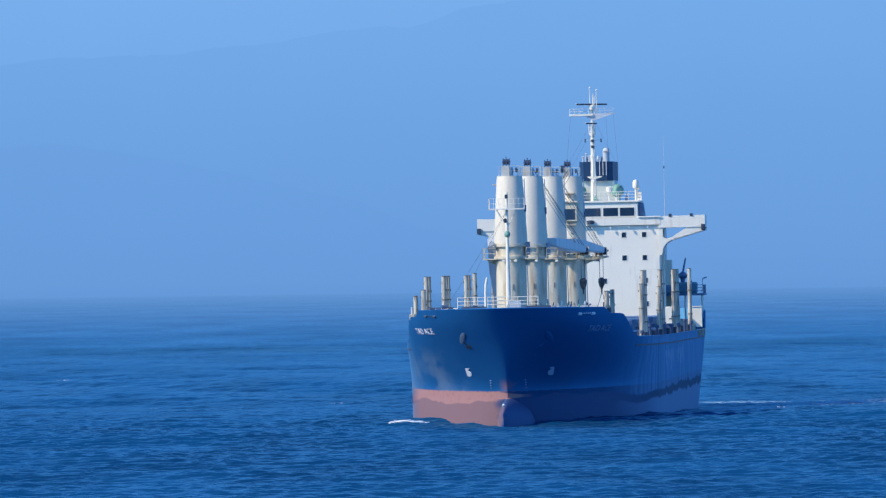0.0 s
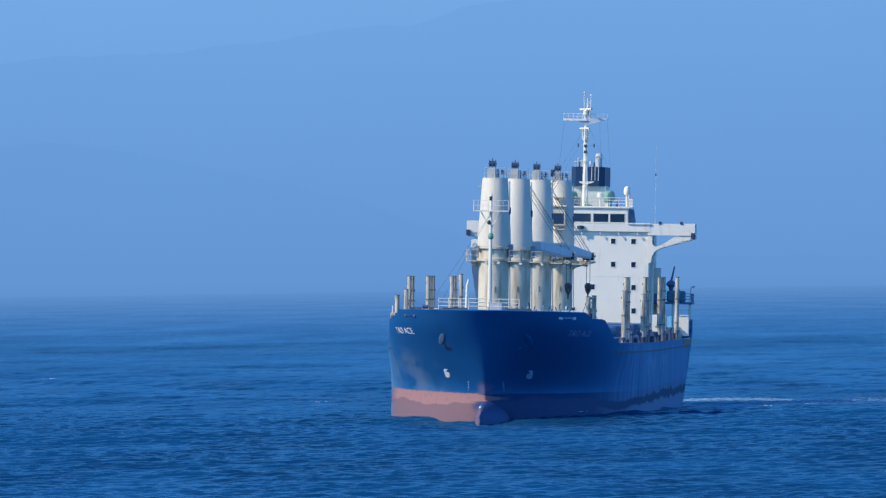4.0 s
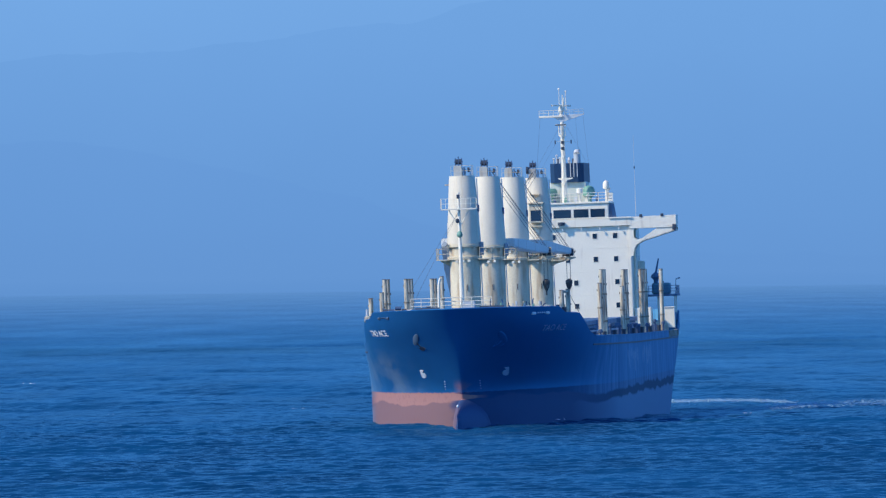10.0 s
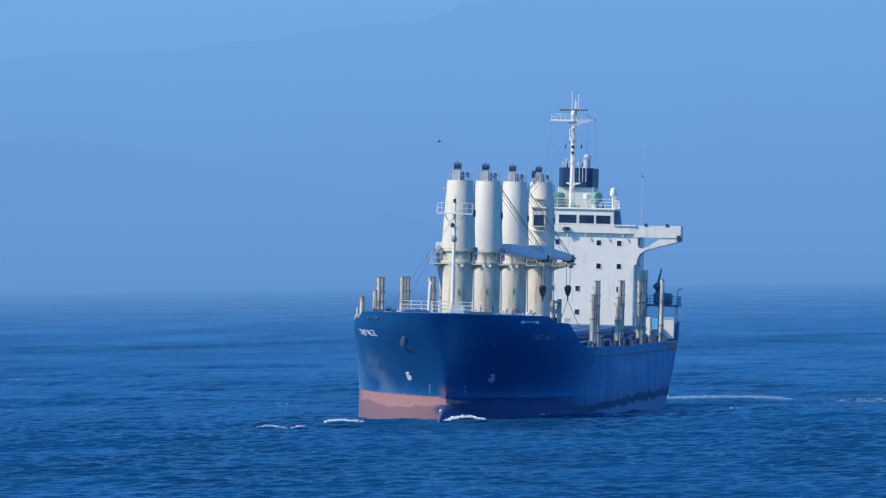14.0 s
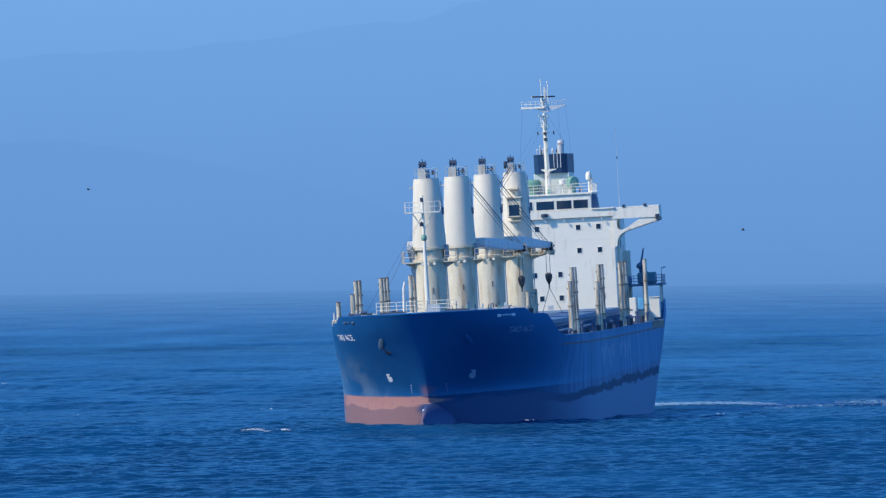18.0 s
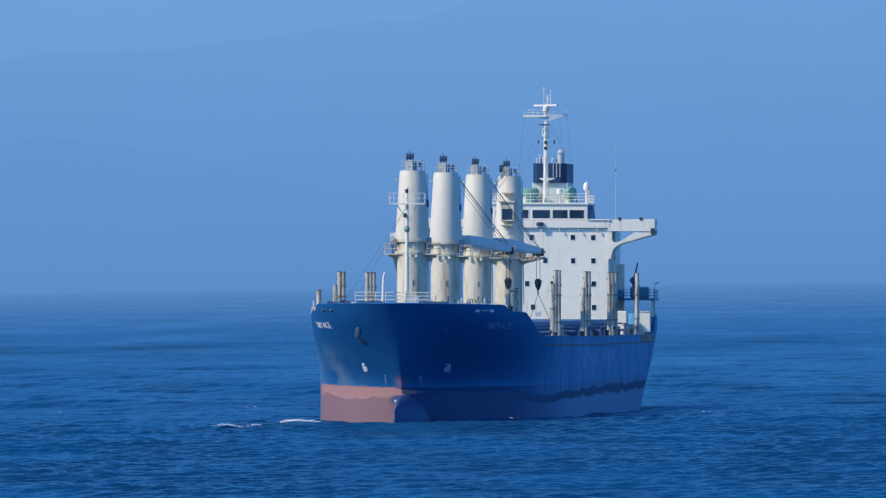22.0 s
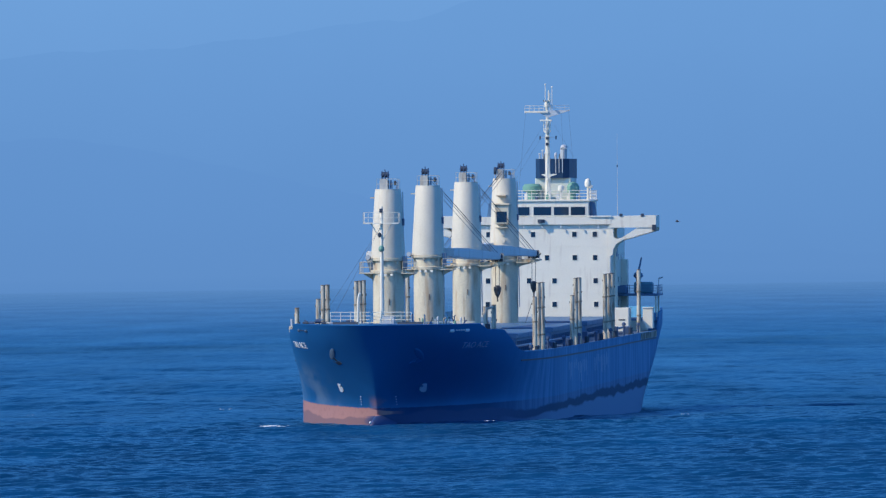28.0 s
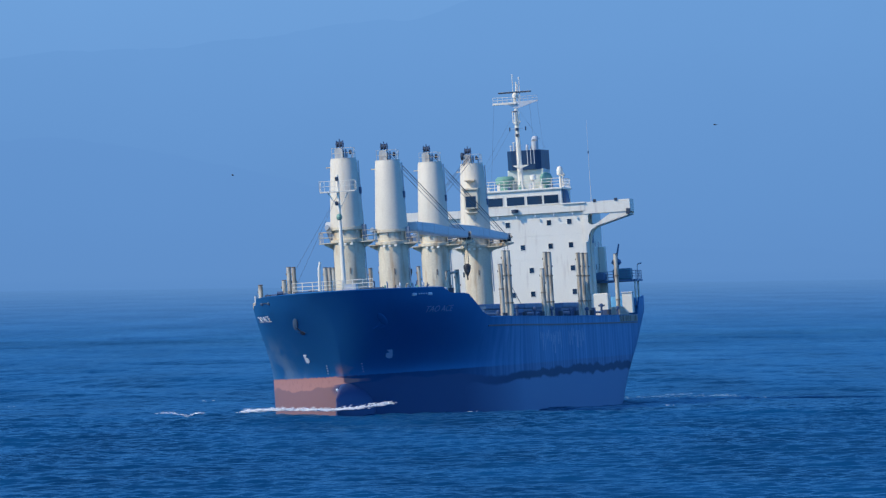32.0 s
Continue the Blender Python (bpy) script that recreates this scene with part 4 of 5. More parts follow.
for i in range(14):
    y = 0.8 + 0.5 * i
    x, h = -9.6 + rng.uniform(-0.6, 0.5), rng.uniform(0.9, 1.7)
    bm = box(B(), x - 0.15, x + 0.15, y - rng.uniform(0.06, 0.16), y + rng.uniform(0.06, 0.16), 8.45, 11.0 + h * 0.7, 0.03)
    rod(bm, (x, y, 11.0 + h * 0.6), (x, y + rng.uniform(-0.3, 0.3), 11.0 + h), 0.05, seg=6)
    part("mooring_gear", bm, (WINCH, DARK, POST, WINCH, GREEN)[i % 5], ship, "dark mooring gear behind the forecastle")
part("windlass_guard", railing(B(), [(-8.8, -8.2, 11.0), (-8.8, 8.2, 11.0)], 1.1, 1.2), WHITE, ship, "white pipe railing")
part("bow_railing", railing(B(), [(-4.6, -7.2, 11.0), (-2.3, -5.0, 11.0)], 1.2, 1.0), WHITE, ship)

# ---- timber stanchions along the rails ----
def stanchion(x, y, foot, top, r=0.26):
    post = part("stanchion", rod(B(), (x, y, foot), (x, y, top), r, r * 0.9, 12), POST, ship, "cream and rusty upright timber stanchion")
    for drop in (2.6, 5.4):
        if top - drop > foot + 0.6:
            part("collar", rod(B(), (x, y, top - drop), (x, y, top - drop + 0.16), r * 1.16, seg=12), COLLAR, post)
    part("cap", rod(B(), (x, y, top), (x, y, top + 0.05), r * 1.02, r * 0.8, 12), RUSTY, post)
    for s in (-1, 1):
        part("lashing_eye", box(B(), x - 0.05, x + 0.05, y + s * r * 0.9 - 0.07, y + s * r * 0.9 + 0.07, top - 1.2 - 0.4 * s, top - 1.0 - 0.4 * s), RUSTY, post)


for x, y, foot, top in ((-9.6, 9.3, 11.2, 13.6), (-13.6, 9.6, 9.4, 13.7), (-14.0, -10.3, 10.2, 13.45)):
    stanchion(x, y, foot - 0.6, top)
for x, y, foot, top in ((-30.5, 11.5, 9.0, 14.2), (-33.5, 11.5, 9.0, 15.58), (-36.5, 11.5, 9.0, 15.58), (-61.0, 11.55, 8.9, 13.8), (-64.0, 11.55, 8.9, 15.6), (-67.2, 11.55, 8.9, 15.6),
                        (-91.0, 11.5, 8.8, 15.65), (-94.5, 11.5, 8.8, 15.65), (-98.0, 11.5, 8.8, 15.65), (-123.4, 11.6, 8.7, 15.7),
                        (-32.9, -11.3, 9.0, 14.0), (-36.0, -11.3, 9.0, 15.36), (-38.9, -11.3, 9.0, 15.36), (-60.4, -11.7, 8.9, 15.4), (-63.0, -11.7, 8.9, 15.4), (-65.5, -11.7, 8.9, 15.4),
                        (-84.5, -11.4, 8.8, 15.4), (-88.0, -11.4, 8.8, 15.4), (-94.5, -11.3, 8.8, 15.65), (-123.4, -11.6, 8.7, 15.7)):
    stanchion(x, y, foot - 0.6, top)

# ---- forecastle ----
fore = part("foremast", rod(rod(B(), (-3.0, 0, 11.0), (-3.0, 0, 15.5), 0.24, 0.22, 12), (-3.0, 0, 15.5), (-3.0, 0, 23.6), 0.2, 0.12, 12), WHITE, ship, "white tubular foremast with a lamp platform", smooth=True)
part("lamp_platform", box(B(), -3.5, -2.5, -1.75, 1.75, 21.9, 22.02), WHITE, fore)
part("platform_railing", railing(B(), [(-3.4, -1.75, 22), (-2.5, -1.75, 22), (-2.5, 1.75, 22), (-3.4, 1.75, 22)], 1.0, 0.5, 2, 0.02), WHITE, fore)
part("mast_lamp", box(B(), -2.8, -2.4, -0.14, 0.14, 23.0, 23.4, 0.05), DARK, fore)
part("mast_lamp", lathe(B(), -2.5, 0.05, [(0.1, 19.15), (0.26, 19.25), (0.3, 19.45), (0.22, 19.7), (0.08, 19.8)], 12), GREEN, fore, "dark green masthead lamp")
part("mast_lamp", lathe(B(), -2.6, -0.15, [(0.1, 20.6), (0.18, 20.7), (0.18, 20.95), (0.06, 21.05)], 10), DARK, fore)
part("mast_brace", rod(rod(B(), (-3, -0.1, 20.3), (-2.9, -1.0, 21.9), 0.05, seg=6), (-3, 0.1, 20.3), (-2.9, 1.0, 21.9), 0.05, seg=6), WHITE, fore)
part("mast_locker", box(B(), -3.7, -2.3, 0.1, 1.3, 11.0, 12.9, 0.06), STEEL, fore, "pale locker at the mast foot")
for y in (-5.2, -6.3):
    part("mast_stay", rod(B(), (-3, -0.1, 21.6), (-3.2, y, 12.2), 0.012, seg=4), WIRE, fore)
part("breakwater", box(B(), -3.3, -2.2, -5.2, 3.2, 11.0, 12.15, 0.05), GREYBLUE, ship)
part("bow_railing", railing(B(), [(-2.3, -5.0, 12.15), (-2.3, 3.0, 12.15)], 1.1, 1.0), WHITE, ship, "white pipe railing")
part("bow_railing", railing(B(), [(-5.5, 3.0, 11.0), (-8.5, 8.4, 11.0)], 1.2, 1.0), WHITE, ship)
part("vent_pole", rod(rod(B(), (-1.5, -2.2, 11.0), (-1.5, -2.1, 14.6), 0.14, seg=8), (-1.5, -2.1, 14.6), (-1.5, -1.95, 15.2), 0.12, seg=8), WHITE, ship, "white vent pole")
for s in (1, -1):
    part("winch", rod(box(B(), -0.9, 0.4, s * 3.2 - 1.2, s * 3.2 + 1.2, 11, 11.6), (-0.3, s * 3.2 - 1.2, 12.0), (-0.3, s * 3.2 + 1.2, 12.0), 0.36, seg=14), DARK, ship, "dark mooring winch")
for y, h, m in ((3.6, 12.6, GREEN), (4.4, 12.3, GREYBLUE), (5.1, 12.75, STEEL), (5.9, 12.45, GREYBLUE), (6.8, 12.4, GREEN), (7.4, 12.7, STEEL)):
    part("vent_head", lathe(B(), -5.8, y, [(0.07, 11.0), (0.07, h - 0.4), (0.12, h - 0.35), (0.1, h - 0.1), (0.03, h)], 10), m, ship)
part("corner_fairlead", box(B(), -12.9, -11.6, -10.75, -10.2, 11.05, 11.7, 0.1), POST, ship, "white roller fairlead")
for x, tall in ((-12.4, 0.6), (-12.0, 0.6)):
    part("fairlead_roller", rod(B(), (x, -10.5, 11.7), (x, -10.5, 11.8 + tall), 0.12, seg=10), STEEL, ship)
part("chock_box", box(B(), -8.2, -7.5, 9.0, 9.4, 11.3, 12.0, 0.08), STEEL, ship, "pale chock box")
for x in (-9.3, -10.3):
    part("mooring_post", rod(B(), (x, 9.5, 11.2), (x, 9.5, 11.95), 0.17, 0.2, 10), DARK, ship, "dark mooring post")
part("post_crossbar", rod(B(), (-9.6, 9.3, 13.42), (-13.6, 9.6, 13.5), 0.12, seg=8), POST, ship)


def lettering(text, x0, x1, z, cap, side):
    """Flat letters from x0 to x1 along the shell, bent to its curve."""
    data = bpy.data.curves.new("letters", "FONT")
    data.body, data.extrude = text, 0.015
    ob = bpy.data.objects.new("letters", data)
    me = bpy.data.meshes.new_from_object(ob)
    bpy.data.objects.remove(ob)
    xs, ys = [v.co.x for v in me.vertices], [v.co.y for v in me.vertices]
    for v in me.vertices:
        x = x0 + (x1 - x0) * (v.co.x - min(xs)) / (max(xs) - min(xs))
        up = z + cap * (v.co.y - min(ys)) / (max(ys) - min(ys))
        v.co = (x, side * (half(x, up) + 0.05 + v.co.z), up)
    return me


def hull_frame(x, z, s):
    """A point on the shell with its directions aft-wards and upwards."""
    p = Vector((x, s * half(x, z), z))
    aft = Vector((x - 1, s * half(x - 1, z), z)) - p
    up = Vector((x, s * half(x, z + 0.7), z + 0.7)) - p
    return p, aft, up


for s in (1, -1):
    me = lettering("TAO ACE", *((-3.8, -9.0) if s > 0 else (-9.9, -3.4)), 9.66, 0.6, s)
    me.materials.append(DULL if s > 0 else LETTER)
    ob = new("name_lettering", me)
    ob.parent = hull
    ob["label"] = "white painted ship's name"
    # bulb mark, draught marks, anchor and fairleads
    def on_shell(x, z):
        q, a, u = hull_frame(x, z, s)
        w = a.cross(u).normalized()
        return q, a.normalized(), u, (w if w.y * s > 0 else -w)

    q, a, u, w = on_shell(-2.8, 5.85)
    u = u - a * (u.y / a.y)
    u = u / u.z
    bm = B()
    shape = ((0.49, 0.41), (-0.16, 0.41), (0.08, 0.15), (-0.36, 0.07), (-0.52, -0.15), (-0.44, -0.33), (-0.16, -0.41), (0.2, -0.35), (0.34, -0.1))
    low, top = ([bm.verts.new(q + w * k + a * c * 1.25 + u * d) for c, d in shape] for k in (0.03, 0.07))
    bm.faces.new(low), bm.faces.new(top)
    for k in range(len(low)):
        bm.faces.new((low[k], low[k - 1], top[k - 1], top[k]))
    part("bulb_mark", bm, DULL_MARK if s > 0 else LETTER, hull, "painted bulbous bow mark")
    for k in range(4):
        z = 4.3 + 0.25 * k
        x = next(v for v in (stem_x(z) - 0.02 * i for i in range(400)) if half(v, z) > 1.7)
        q, a, u, w = on_shell(x, z)
        part("draught_mark", rod(B(), q + w * 0.03 - a * 0.08, q + w * 0.03 + a * 0.08, 0.05, seg=5), DULL_MARK, hull)
    q, a, u, w = on_shell(1.2, 9.25)
    u1 = u.normalized()
    skew = Matrix((a * 0.55, u1 * 0.8 - a * 1.15, w * 0.07)).transposed().to_4x4()
    bm = B()
    bmesh.ops.create_uvsphere(bm, u_segments=24, v_segments=14, radius=1, matrix=Matrix.Translation(q) @ skew)
    # pale bolster to starboard, hull navy to port: sun and shade painted in
    bolster = part("anchor_bolster", bm, ANCHOR if s < 0 else HULL, hull, "weathered anchor bolster on the bow", smooth=True)
    # flat dark plates stand for the anchor together with its shadow
    for outline, tall in ((((-0.12, 0.1), (0.12, 0.1), (0.2, -0.9), (-0.05, -0.9)), 0.05), (((-0.35, -0.75), (0.6, -0.95), (0.8, -0.7), (0.5, -1.25), (0.1, -1.3), (-0.45, -1.05)), 0.04)):
        bm = B()
        low = [bm.verts.new(q + a * (c + 0.35) + u1 * (d - 0.2) - w * 0.2) for c, d in outline]
        top = [bm.verts.new(q + a * (c + 0.35) + u1 * (d - 0.2) + w * tall) for c, d in outline]
        bm.faces.new(low), bm.faces.new(top)
        for k in range(len(low)):
            bm.faces.new((low[k], low[k - 1], top[k - 1], top[k]))
        part("anchor_fluke" if tall < 0.05 else "anchor_shank", bm, ANCHOR_NAVY if s < 0 else HULL, bolster, "dark stockless anchor stowed against the bow")
    for x in (-0.95, -3.55):
        q, a, u, w = on_shell(x, 11.45)
        part("fairlead", rod(B(), q - w * 0.05 - a * 0.3, q + w * 0.0 + a * 0.3, 0.15, seg=10), FAINT if s < 0 else LETTER, hull, "white-edged mooring fairlead")
    for k in range(4):
        q, a, u, w = on_shell(-1.7 - 0.4 * k, 11.5)
        part("warning_bar", rod(B(), q + w * 0.03 - a * 0.1, q + w * 0.03 + a * 0.1, 0.07, seg=4), FAINT if s < 0 else LETTER, hull)


FADED = paint("faded_letter_paint", (0.17, 0.32, 0.48), 0.5)
rng = random.Random(12)
for x0, n, tall in ((-46.5, 17, 2.0), (-68.0, 15, 1.8)):
    for k in range(n):
        x = x0 - 0.95 * k + rng.uniform(-0.3, 0.3)
        z1 = 7.2 + rng.uniform(-0.5, 0.15)
        w = rng.uniform(0.08, 0.3)
        part("faded_bar", box(B(), x - w, x + w, 13.0, 13.004, z1 - tall * rng.uniform(0.3, 1.0), z1), FADED, hull)


# ---- foam and birds ----
def foam_paint():
    m = paint("sea_foam", (0.9, 0.91, 0.9), 0.7, grain=3.0, vary=0.1, bump=0.05)
    return m


FOAM = foam_paint()
WAKE = paint("thin_aerated_foam", (0.26, 0.46, 0.62), 0.7, grain=3.0, vary=0.15)


def foam(name, label, path, count, spread, size, seed, tall=1.0, deep=2.0):
    """Broken foam: flat uneven clots strewn along a path of (x, y, z)."""
    rng = random.Random(seed)
    bm = B()
    for i in range(count):
        u = rng.random() * (len(path) - 1)
        k = min(int(u), len(path) - 2)
        p = Vector(path[k]).lerp(Vector(path[k + 1]), u - k)
        p += Vector((rng.gauss(0, spread), rng.gauss(0, spread * deep), abs(rng.gauss(0, 0.14)) * tall))
        r = size * rng.uniform(0.35, 1.3)
        m = Matrix.Translation(p) @ Matrix.Rotation(rng.random() * 6.3, 4, "Z") @ Matrix.Diagonal((r * rng.uniform(1.2, 3.2), r, r * rng.uniform(0.3, 0.7) * tall, 1))
        made = bmesh.ops.create_icosphere(bm, subdivisions=1, radius=1, matrix=m)["verts"]
        for v in made:
            v.co += Vector((rng.gauss(0, 0.2), rng.gauss(0, 0.2), rng.gauss(0, 0.14) * tall)) * r
    me = finish(bm, True)
    me.materials.append(WAKE if "wake" in name else FOAM)
    return tagged(new(name, me), label, "foam", kind="stuff")


bow_foam = foam("bow_wave_foam", "white foam curling round the ship's bow", [(-9.9, -3, -0.1), (-8.2, -3.5, 0.05), (-6.5, -4.5, 0.12), (-4, -5.5, 0.1), (-1.5, -6.3, 0.05), (1.0, -5.8, 0.2), (4.4, -2.0, 0.6)], 3200, 0.3, 0.062, 2, 0.8)
side_foam = foam("bow_side_foam", "small white crest breaking beside the bow", [(0.2, -6.5, 0.1), (1.2, -6.3, 0.35), (2.4, -6.0, 0.4), (3.6, -5.8, 0.1)], 700, 0.2, 0.09, 3, 0.6)
near_crest = foam("breaking_crest", "white crest breaking against the ship's shoulder", [(-11.6, -6.5, 0.0), (-10.9, -6.5, 0.12), (-10.0, -6.5, 0.16), (-9.2, -7, 0.08), (-8.2, -7, 0.0)], 420, 0.16, 0.075, 4, 0.6)
far_crest = foam("small_crest", "thin white crest breaking on the open sea", [(-18.2, -6, 0.0), (-17.2, -6, 0.1), (-16.6, -6, 0.08), (-15.2, -6.4, -0.3), (-14.4, -6.5, 0.05), (-13.6, -6.5, 0.0)], 240, 0.14, 0.06, 14, 0.5)
wake = foam("wake_foam", "pale broken wake streak at the ship's stern", [(4.0, 16, 0.35), (9.0, 20, 0.45), (14.0, 22, 0.5), (19.0, 20, 0.45), (23.0, 14, 0.3)], 1800, 0.5, 0.11, 6, 0.35, 8.0)
far_wake = foam("far_wake_foam", "pale broken wake streak trailing on the sea", [(19.0, -12, 0.2), (23.0, -9, 0.4), (28.0, -5, 0.5), (34.0, -2, 0.4), (42, 2, 0.2)], 1500, 0.8, 0.10, 16, 0.35, 9.0)


def whitecaps():
    rng = random.Random(9)
    bm = B()
    for i in range(6):
        y = rng.uniform(530, 900)
        x = rng.uniform(-0.068, 0.068) * y
        for k in range(rng.randint(2, 6)):
            r = rng.uniform(0.025, 0.05)
            m = Matrix.Translation((x + rng.gauss(0, 0.45), y + rng.gauss(0, 0.6), 0.42)) @ Matrix.Diagonal((r * rng.uniform(2, 5), r * 2, r * 0.6, 1))
            bmesh.ops.create_icosphere(bm, subdivisions=1, radius=1, matrix=m)
    me = finish(bm, True)
    me.materials.append(FOAM)
    return tagged(new("whitecap_flecks", me), "tiny white flecks of breaking wavelets", "foam", kind="stuff")


caps = whitecaps()

PLUMAGE = paint("dark_plumage", (0.07, 0.07, 0.075), 0.8)


def gull(span, lift):
    """A gliding seabird, nose along -x, with bent wings."""
    bird = tagged(new("seabird"), "dark seabird gliding over the sea on bent wings", "bird", "birds over the sea")
    bm = B()
    bmesh.ops.create_uvsphere(bm, u_segments=12, v_segments=8, radius=1, matrix=Matrix.Diagonal((span * 0.2, span * 0.055, span * 0.055, 1)))
    part("body", bm, PLUMAGE, bird, smooth=True)
    part("tail", prism(B(), [(span * 0.15, -0.02), (span * 0.34, -span * 0.07), (span * 0.34, span * 0.07), (span * 0.15, 0.02)], "z", -0.008, 0.008), PLUMAGE, bird)
    for s in (1, -1):
        bm = B()
        outline = []
        for y, z, lead, trail in ((0.03, 0.0, -0.07, 0.08), (0.22, lift, -0.12, 0.05), (0.5, lift * 0.35, 0.02, 0.06)):
            outline.append([bm.verts.new((span * c, s * span * y, span * z + e)) for c, e in ((lead, 0.008), (trail, 0.008), (trail, -0.008), (lead, -0.008))])
        for a, b in zip(outline, outline[1:]):
            for k in range(4):
                bm.faces.new((a[k], a[(k + 1) % 4], b[(k + 1) % 4], b[k]))
        bm.faces.new(outline[0]), bm.faces.new(outline[-1])
        part("wing", bm, PLUMAGE, bird)
    return bird


birds = [gull(0.9, 0.12), gull(1.0, 0.2), gull(0.95, 0.16), gull(0.85, 0.06)]


# ---- what moves ----
SHIP_ROWS = [
    (0, pose(6.24, 622.92, -0.61, 0.38, 0.02, -95.26)),
    (0.5, pose(5.95, 622.72, -0.57, -0.31, 0.16, -95.14)),
    (1, pose(5.66, 622.52, -0.68, -0.87, 0.22, -95.12)),
    (1.5, pose(5.39, 622.33, -0.89, -1.50, 0.22, -95.05)),
    (2, pose(5.04, 622.13, -0.96, -1.79, 0.14, -95.07)),
    (2.5, pose(4.70, 621.91, -0.87, -2.01, 0.05, -95.12)),
    (3, pose(4.37, 621.68, -0.86, -2.07, -0.08, -95.23)),
    (3.5, pose(4.08, 621.43, -0.87, -1.92, -0.16, -95.33)),
    (5.5, pose(3.57, 620.40, -1.53, -0.56, 0.09, -95.56)),
    (6, pose(3.54, 620.16, -1.87, 0.03, 0.24, -95.56)),
    (6.5, pose(3.49, 619.97, -2.00, 0.54, 0.33, -95.56)),
    (7, pose(3.39, 619.81, -2.05, 0.98, 0.41, -95.56)),
    (7.5, pose(3.27, 619.68, -2.06, 1.41, 0.43, -95.57)),
    (8, pose(3.11, 619.58, -1.96, 1.82, 0.39, -95.60)),
    (8.5, pose(2.85, 619.48, -1.79, 1.94, 0.30, -95.62)),
    (9, pose(2.54, 619.38, -1.47, 1.90, 0.19, -95.69)),
    (9.5, pose(2.18, 619.28, -1.19, 1.67, 0.07, -95.72)),
    (10, pose(1.80, 619.18, -0.91, 1.29, -0.11, -95.82)),
    (10.5, pose(1.45, 619.07, -0.77, 0.68, -0.21, -95.87)),
    (11, pose(1.12, 618.97, -0.67, 0.05, -0.34, -95.96)),
    (11.5, pose(0.83, 618.89, -0.64, -0.83, -0.39, -96.04)),
    (12, pose(0.62, 618.83, -0.76, -1.56, -0.46, -96.09)),
    (12.5, pose(0.44, 618.79, -0.82, -2.13, -0.43, -96.16)),
    (13, pose(0.26, 618.76, -0.93, -2.63, -0.37, -96.20)),
    (13.5, pose(0.15, 618.74, -1.04, -2.66, -0.26, -96.24)),
    (14, pose(0.00, 618.73, -1.40, -2.29, -0.17, -96.29)),
    (14.5, pose(-0.20, 618.74, -1.66, -1.75, -0.04, -96.36)),
    (16.5, pose(-1.16, 618.76, -1.76, 1.75, 0.48, -96.58)),
    (17, pose(-1.25, 618.72, -1.28, 2.16, 0.54, -96.58)),
    (17.5, pose(-1.36, 618.63, -1.49, 2.34, 0.55, -96.57)),
    (18, pose(-1.43, 618.53, -1.35, 2.19, 0.48, -96.56)),
    (18.5, pose(-1.58, 618.40, -1.18, 1.79, 0.43, -96.52)),
    (19, pose(-1.76, 618.26, -1.34, 1.30, 0.31, -96.51)),
    (19.5, pose(-1.97, 618.11, -1.06, 0.66, 0.18, -96.53)),
    (20, pose(-2.27, 617.94, -0.92, 0.25, 0.06, -96.62)),
    (20.5, pose(-2.67, 617.78, -0.82, -0.24, -0.07, -96.70)),
    (21, pose(-3.15, 617.64, -0.54, -0.66, -0.18, -96.80)),
    (21.5, pose(-3.69, 617.53, -0.50, -0.82, -0.29, -96.91)),
    (22, pose(-4.23, 617.48, -0.50, -1.00, -0.39, -97.03)),
    (22.5, pose(-4.79, 617.45, -0.48, -0.95, -0.44, -97.18)),
    (23, pose(-5.31, 617.44, -0.57, -1.00, -0.50, -97.34)),
    (23.5, pose(-5.76, 617.42, -0.55, -0.89, -0.52, -97.54)),
    (24, pose(-6.20, 617.35, -0.48, -1.07, -0.44, -97.72)),
    (24.5, pose(-6.57, 617.24, -1.30, -1.13, -0.44, -97.88)),
    (25, pose(-6.81, 617.08, -1.45, -1.27, -0.27, -98.04)),
    (25.5, pose(-6.88, 616.89, -1.88, -1.50, -0.13, -98.14)),
    (27.5, pose(-6.65, 616.05, -2.73, -1.07, 0.56, -98.30)),
    (28, pose(-6.60, 615.80, -2.53, -0.58, 0.65, -98.28)),
    (28.5, pose(-6.64, 615.51, -2.28, 0.23, 0.69, -98.25)),
    (29, pose(-6.73, 615.19, -1.82, 1.05, 0.62, -98.23)),
    (29.5, pose(-6.96, 614.85, -1.41, 1.96, 0.49, -98.22)),
    (30, pose(-7.26, 614.52, -0.58, 2.70, 0.40, -98.29)),
    (30.5, pose(-7.70, 614.17, -0.15, 3.14, 0.18, -98.36)),
    (31, pose(-8.28, 613.81, 0.17, 3.52, -0.00, -98.49)),
    (31.5, pose(-8.90, 613.44, 0.45, 3.34, -0.17, -98.64)),
    (32, pose(-9.55, 613.08, 0.61, 2.88, -0.29, -98.79)),
]

SEA_LEVEL = [(0, 0.37), (2, 0.56), (4, 0.48), (6, 0.26), (8, -0.17), (10, -0.28), (12, -0.29), (13, 0.02), (14, 0.27), (15.5, 0.28), (17, 0.16), (19, -0.48), (20, -0.34), (22, 0.07), (24, 0.76), (26, 0.4), (28, -0.07), (30, -0.33), (32, 0.88)]


def level(t):
    return float(np.interp(t, [a for a, b in SEA_LEVEL], [b for a, b in SEA_LEVEL]))


def ship_at(t):
    times = [a for a, b in SHIP_ROWS]
    return [float(np.interp(t, times, [b.translation[k] for a, b in SHIP_ROWS])) for k in (0, 1)]


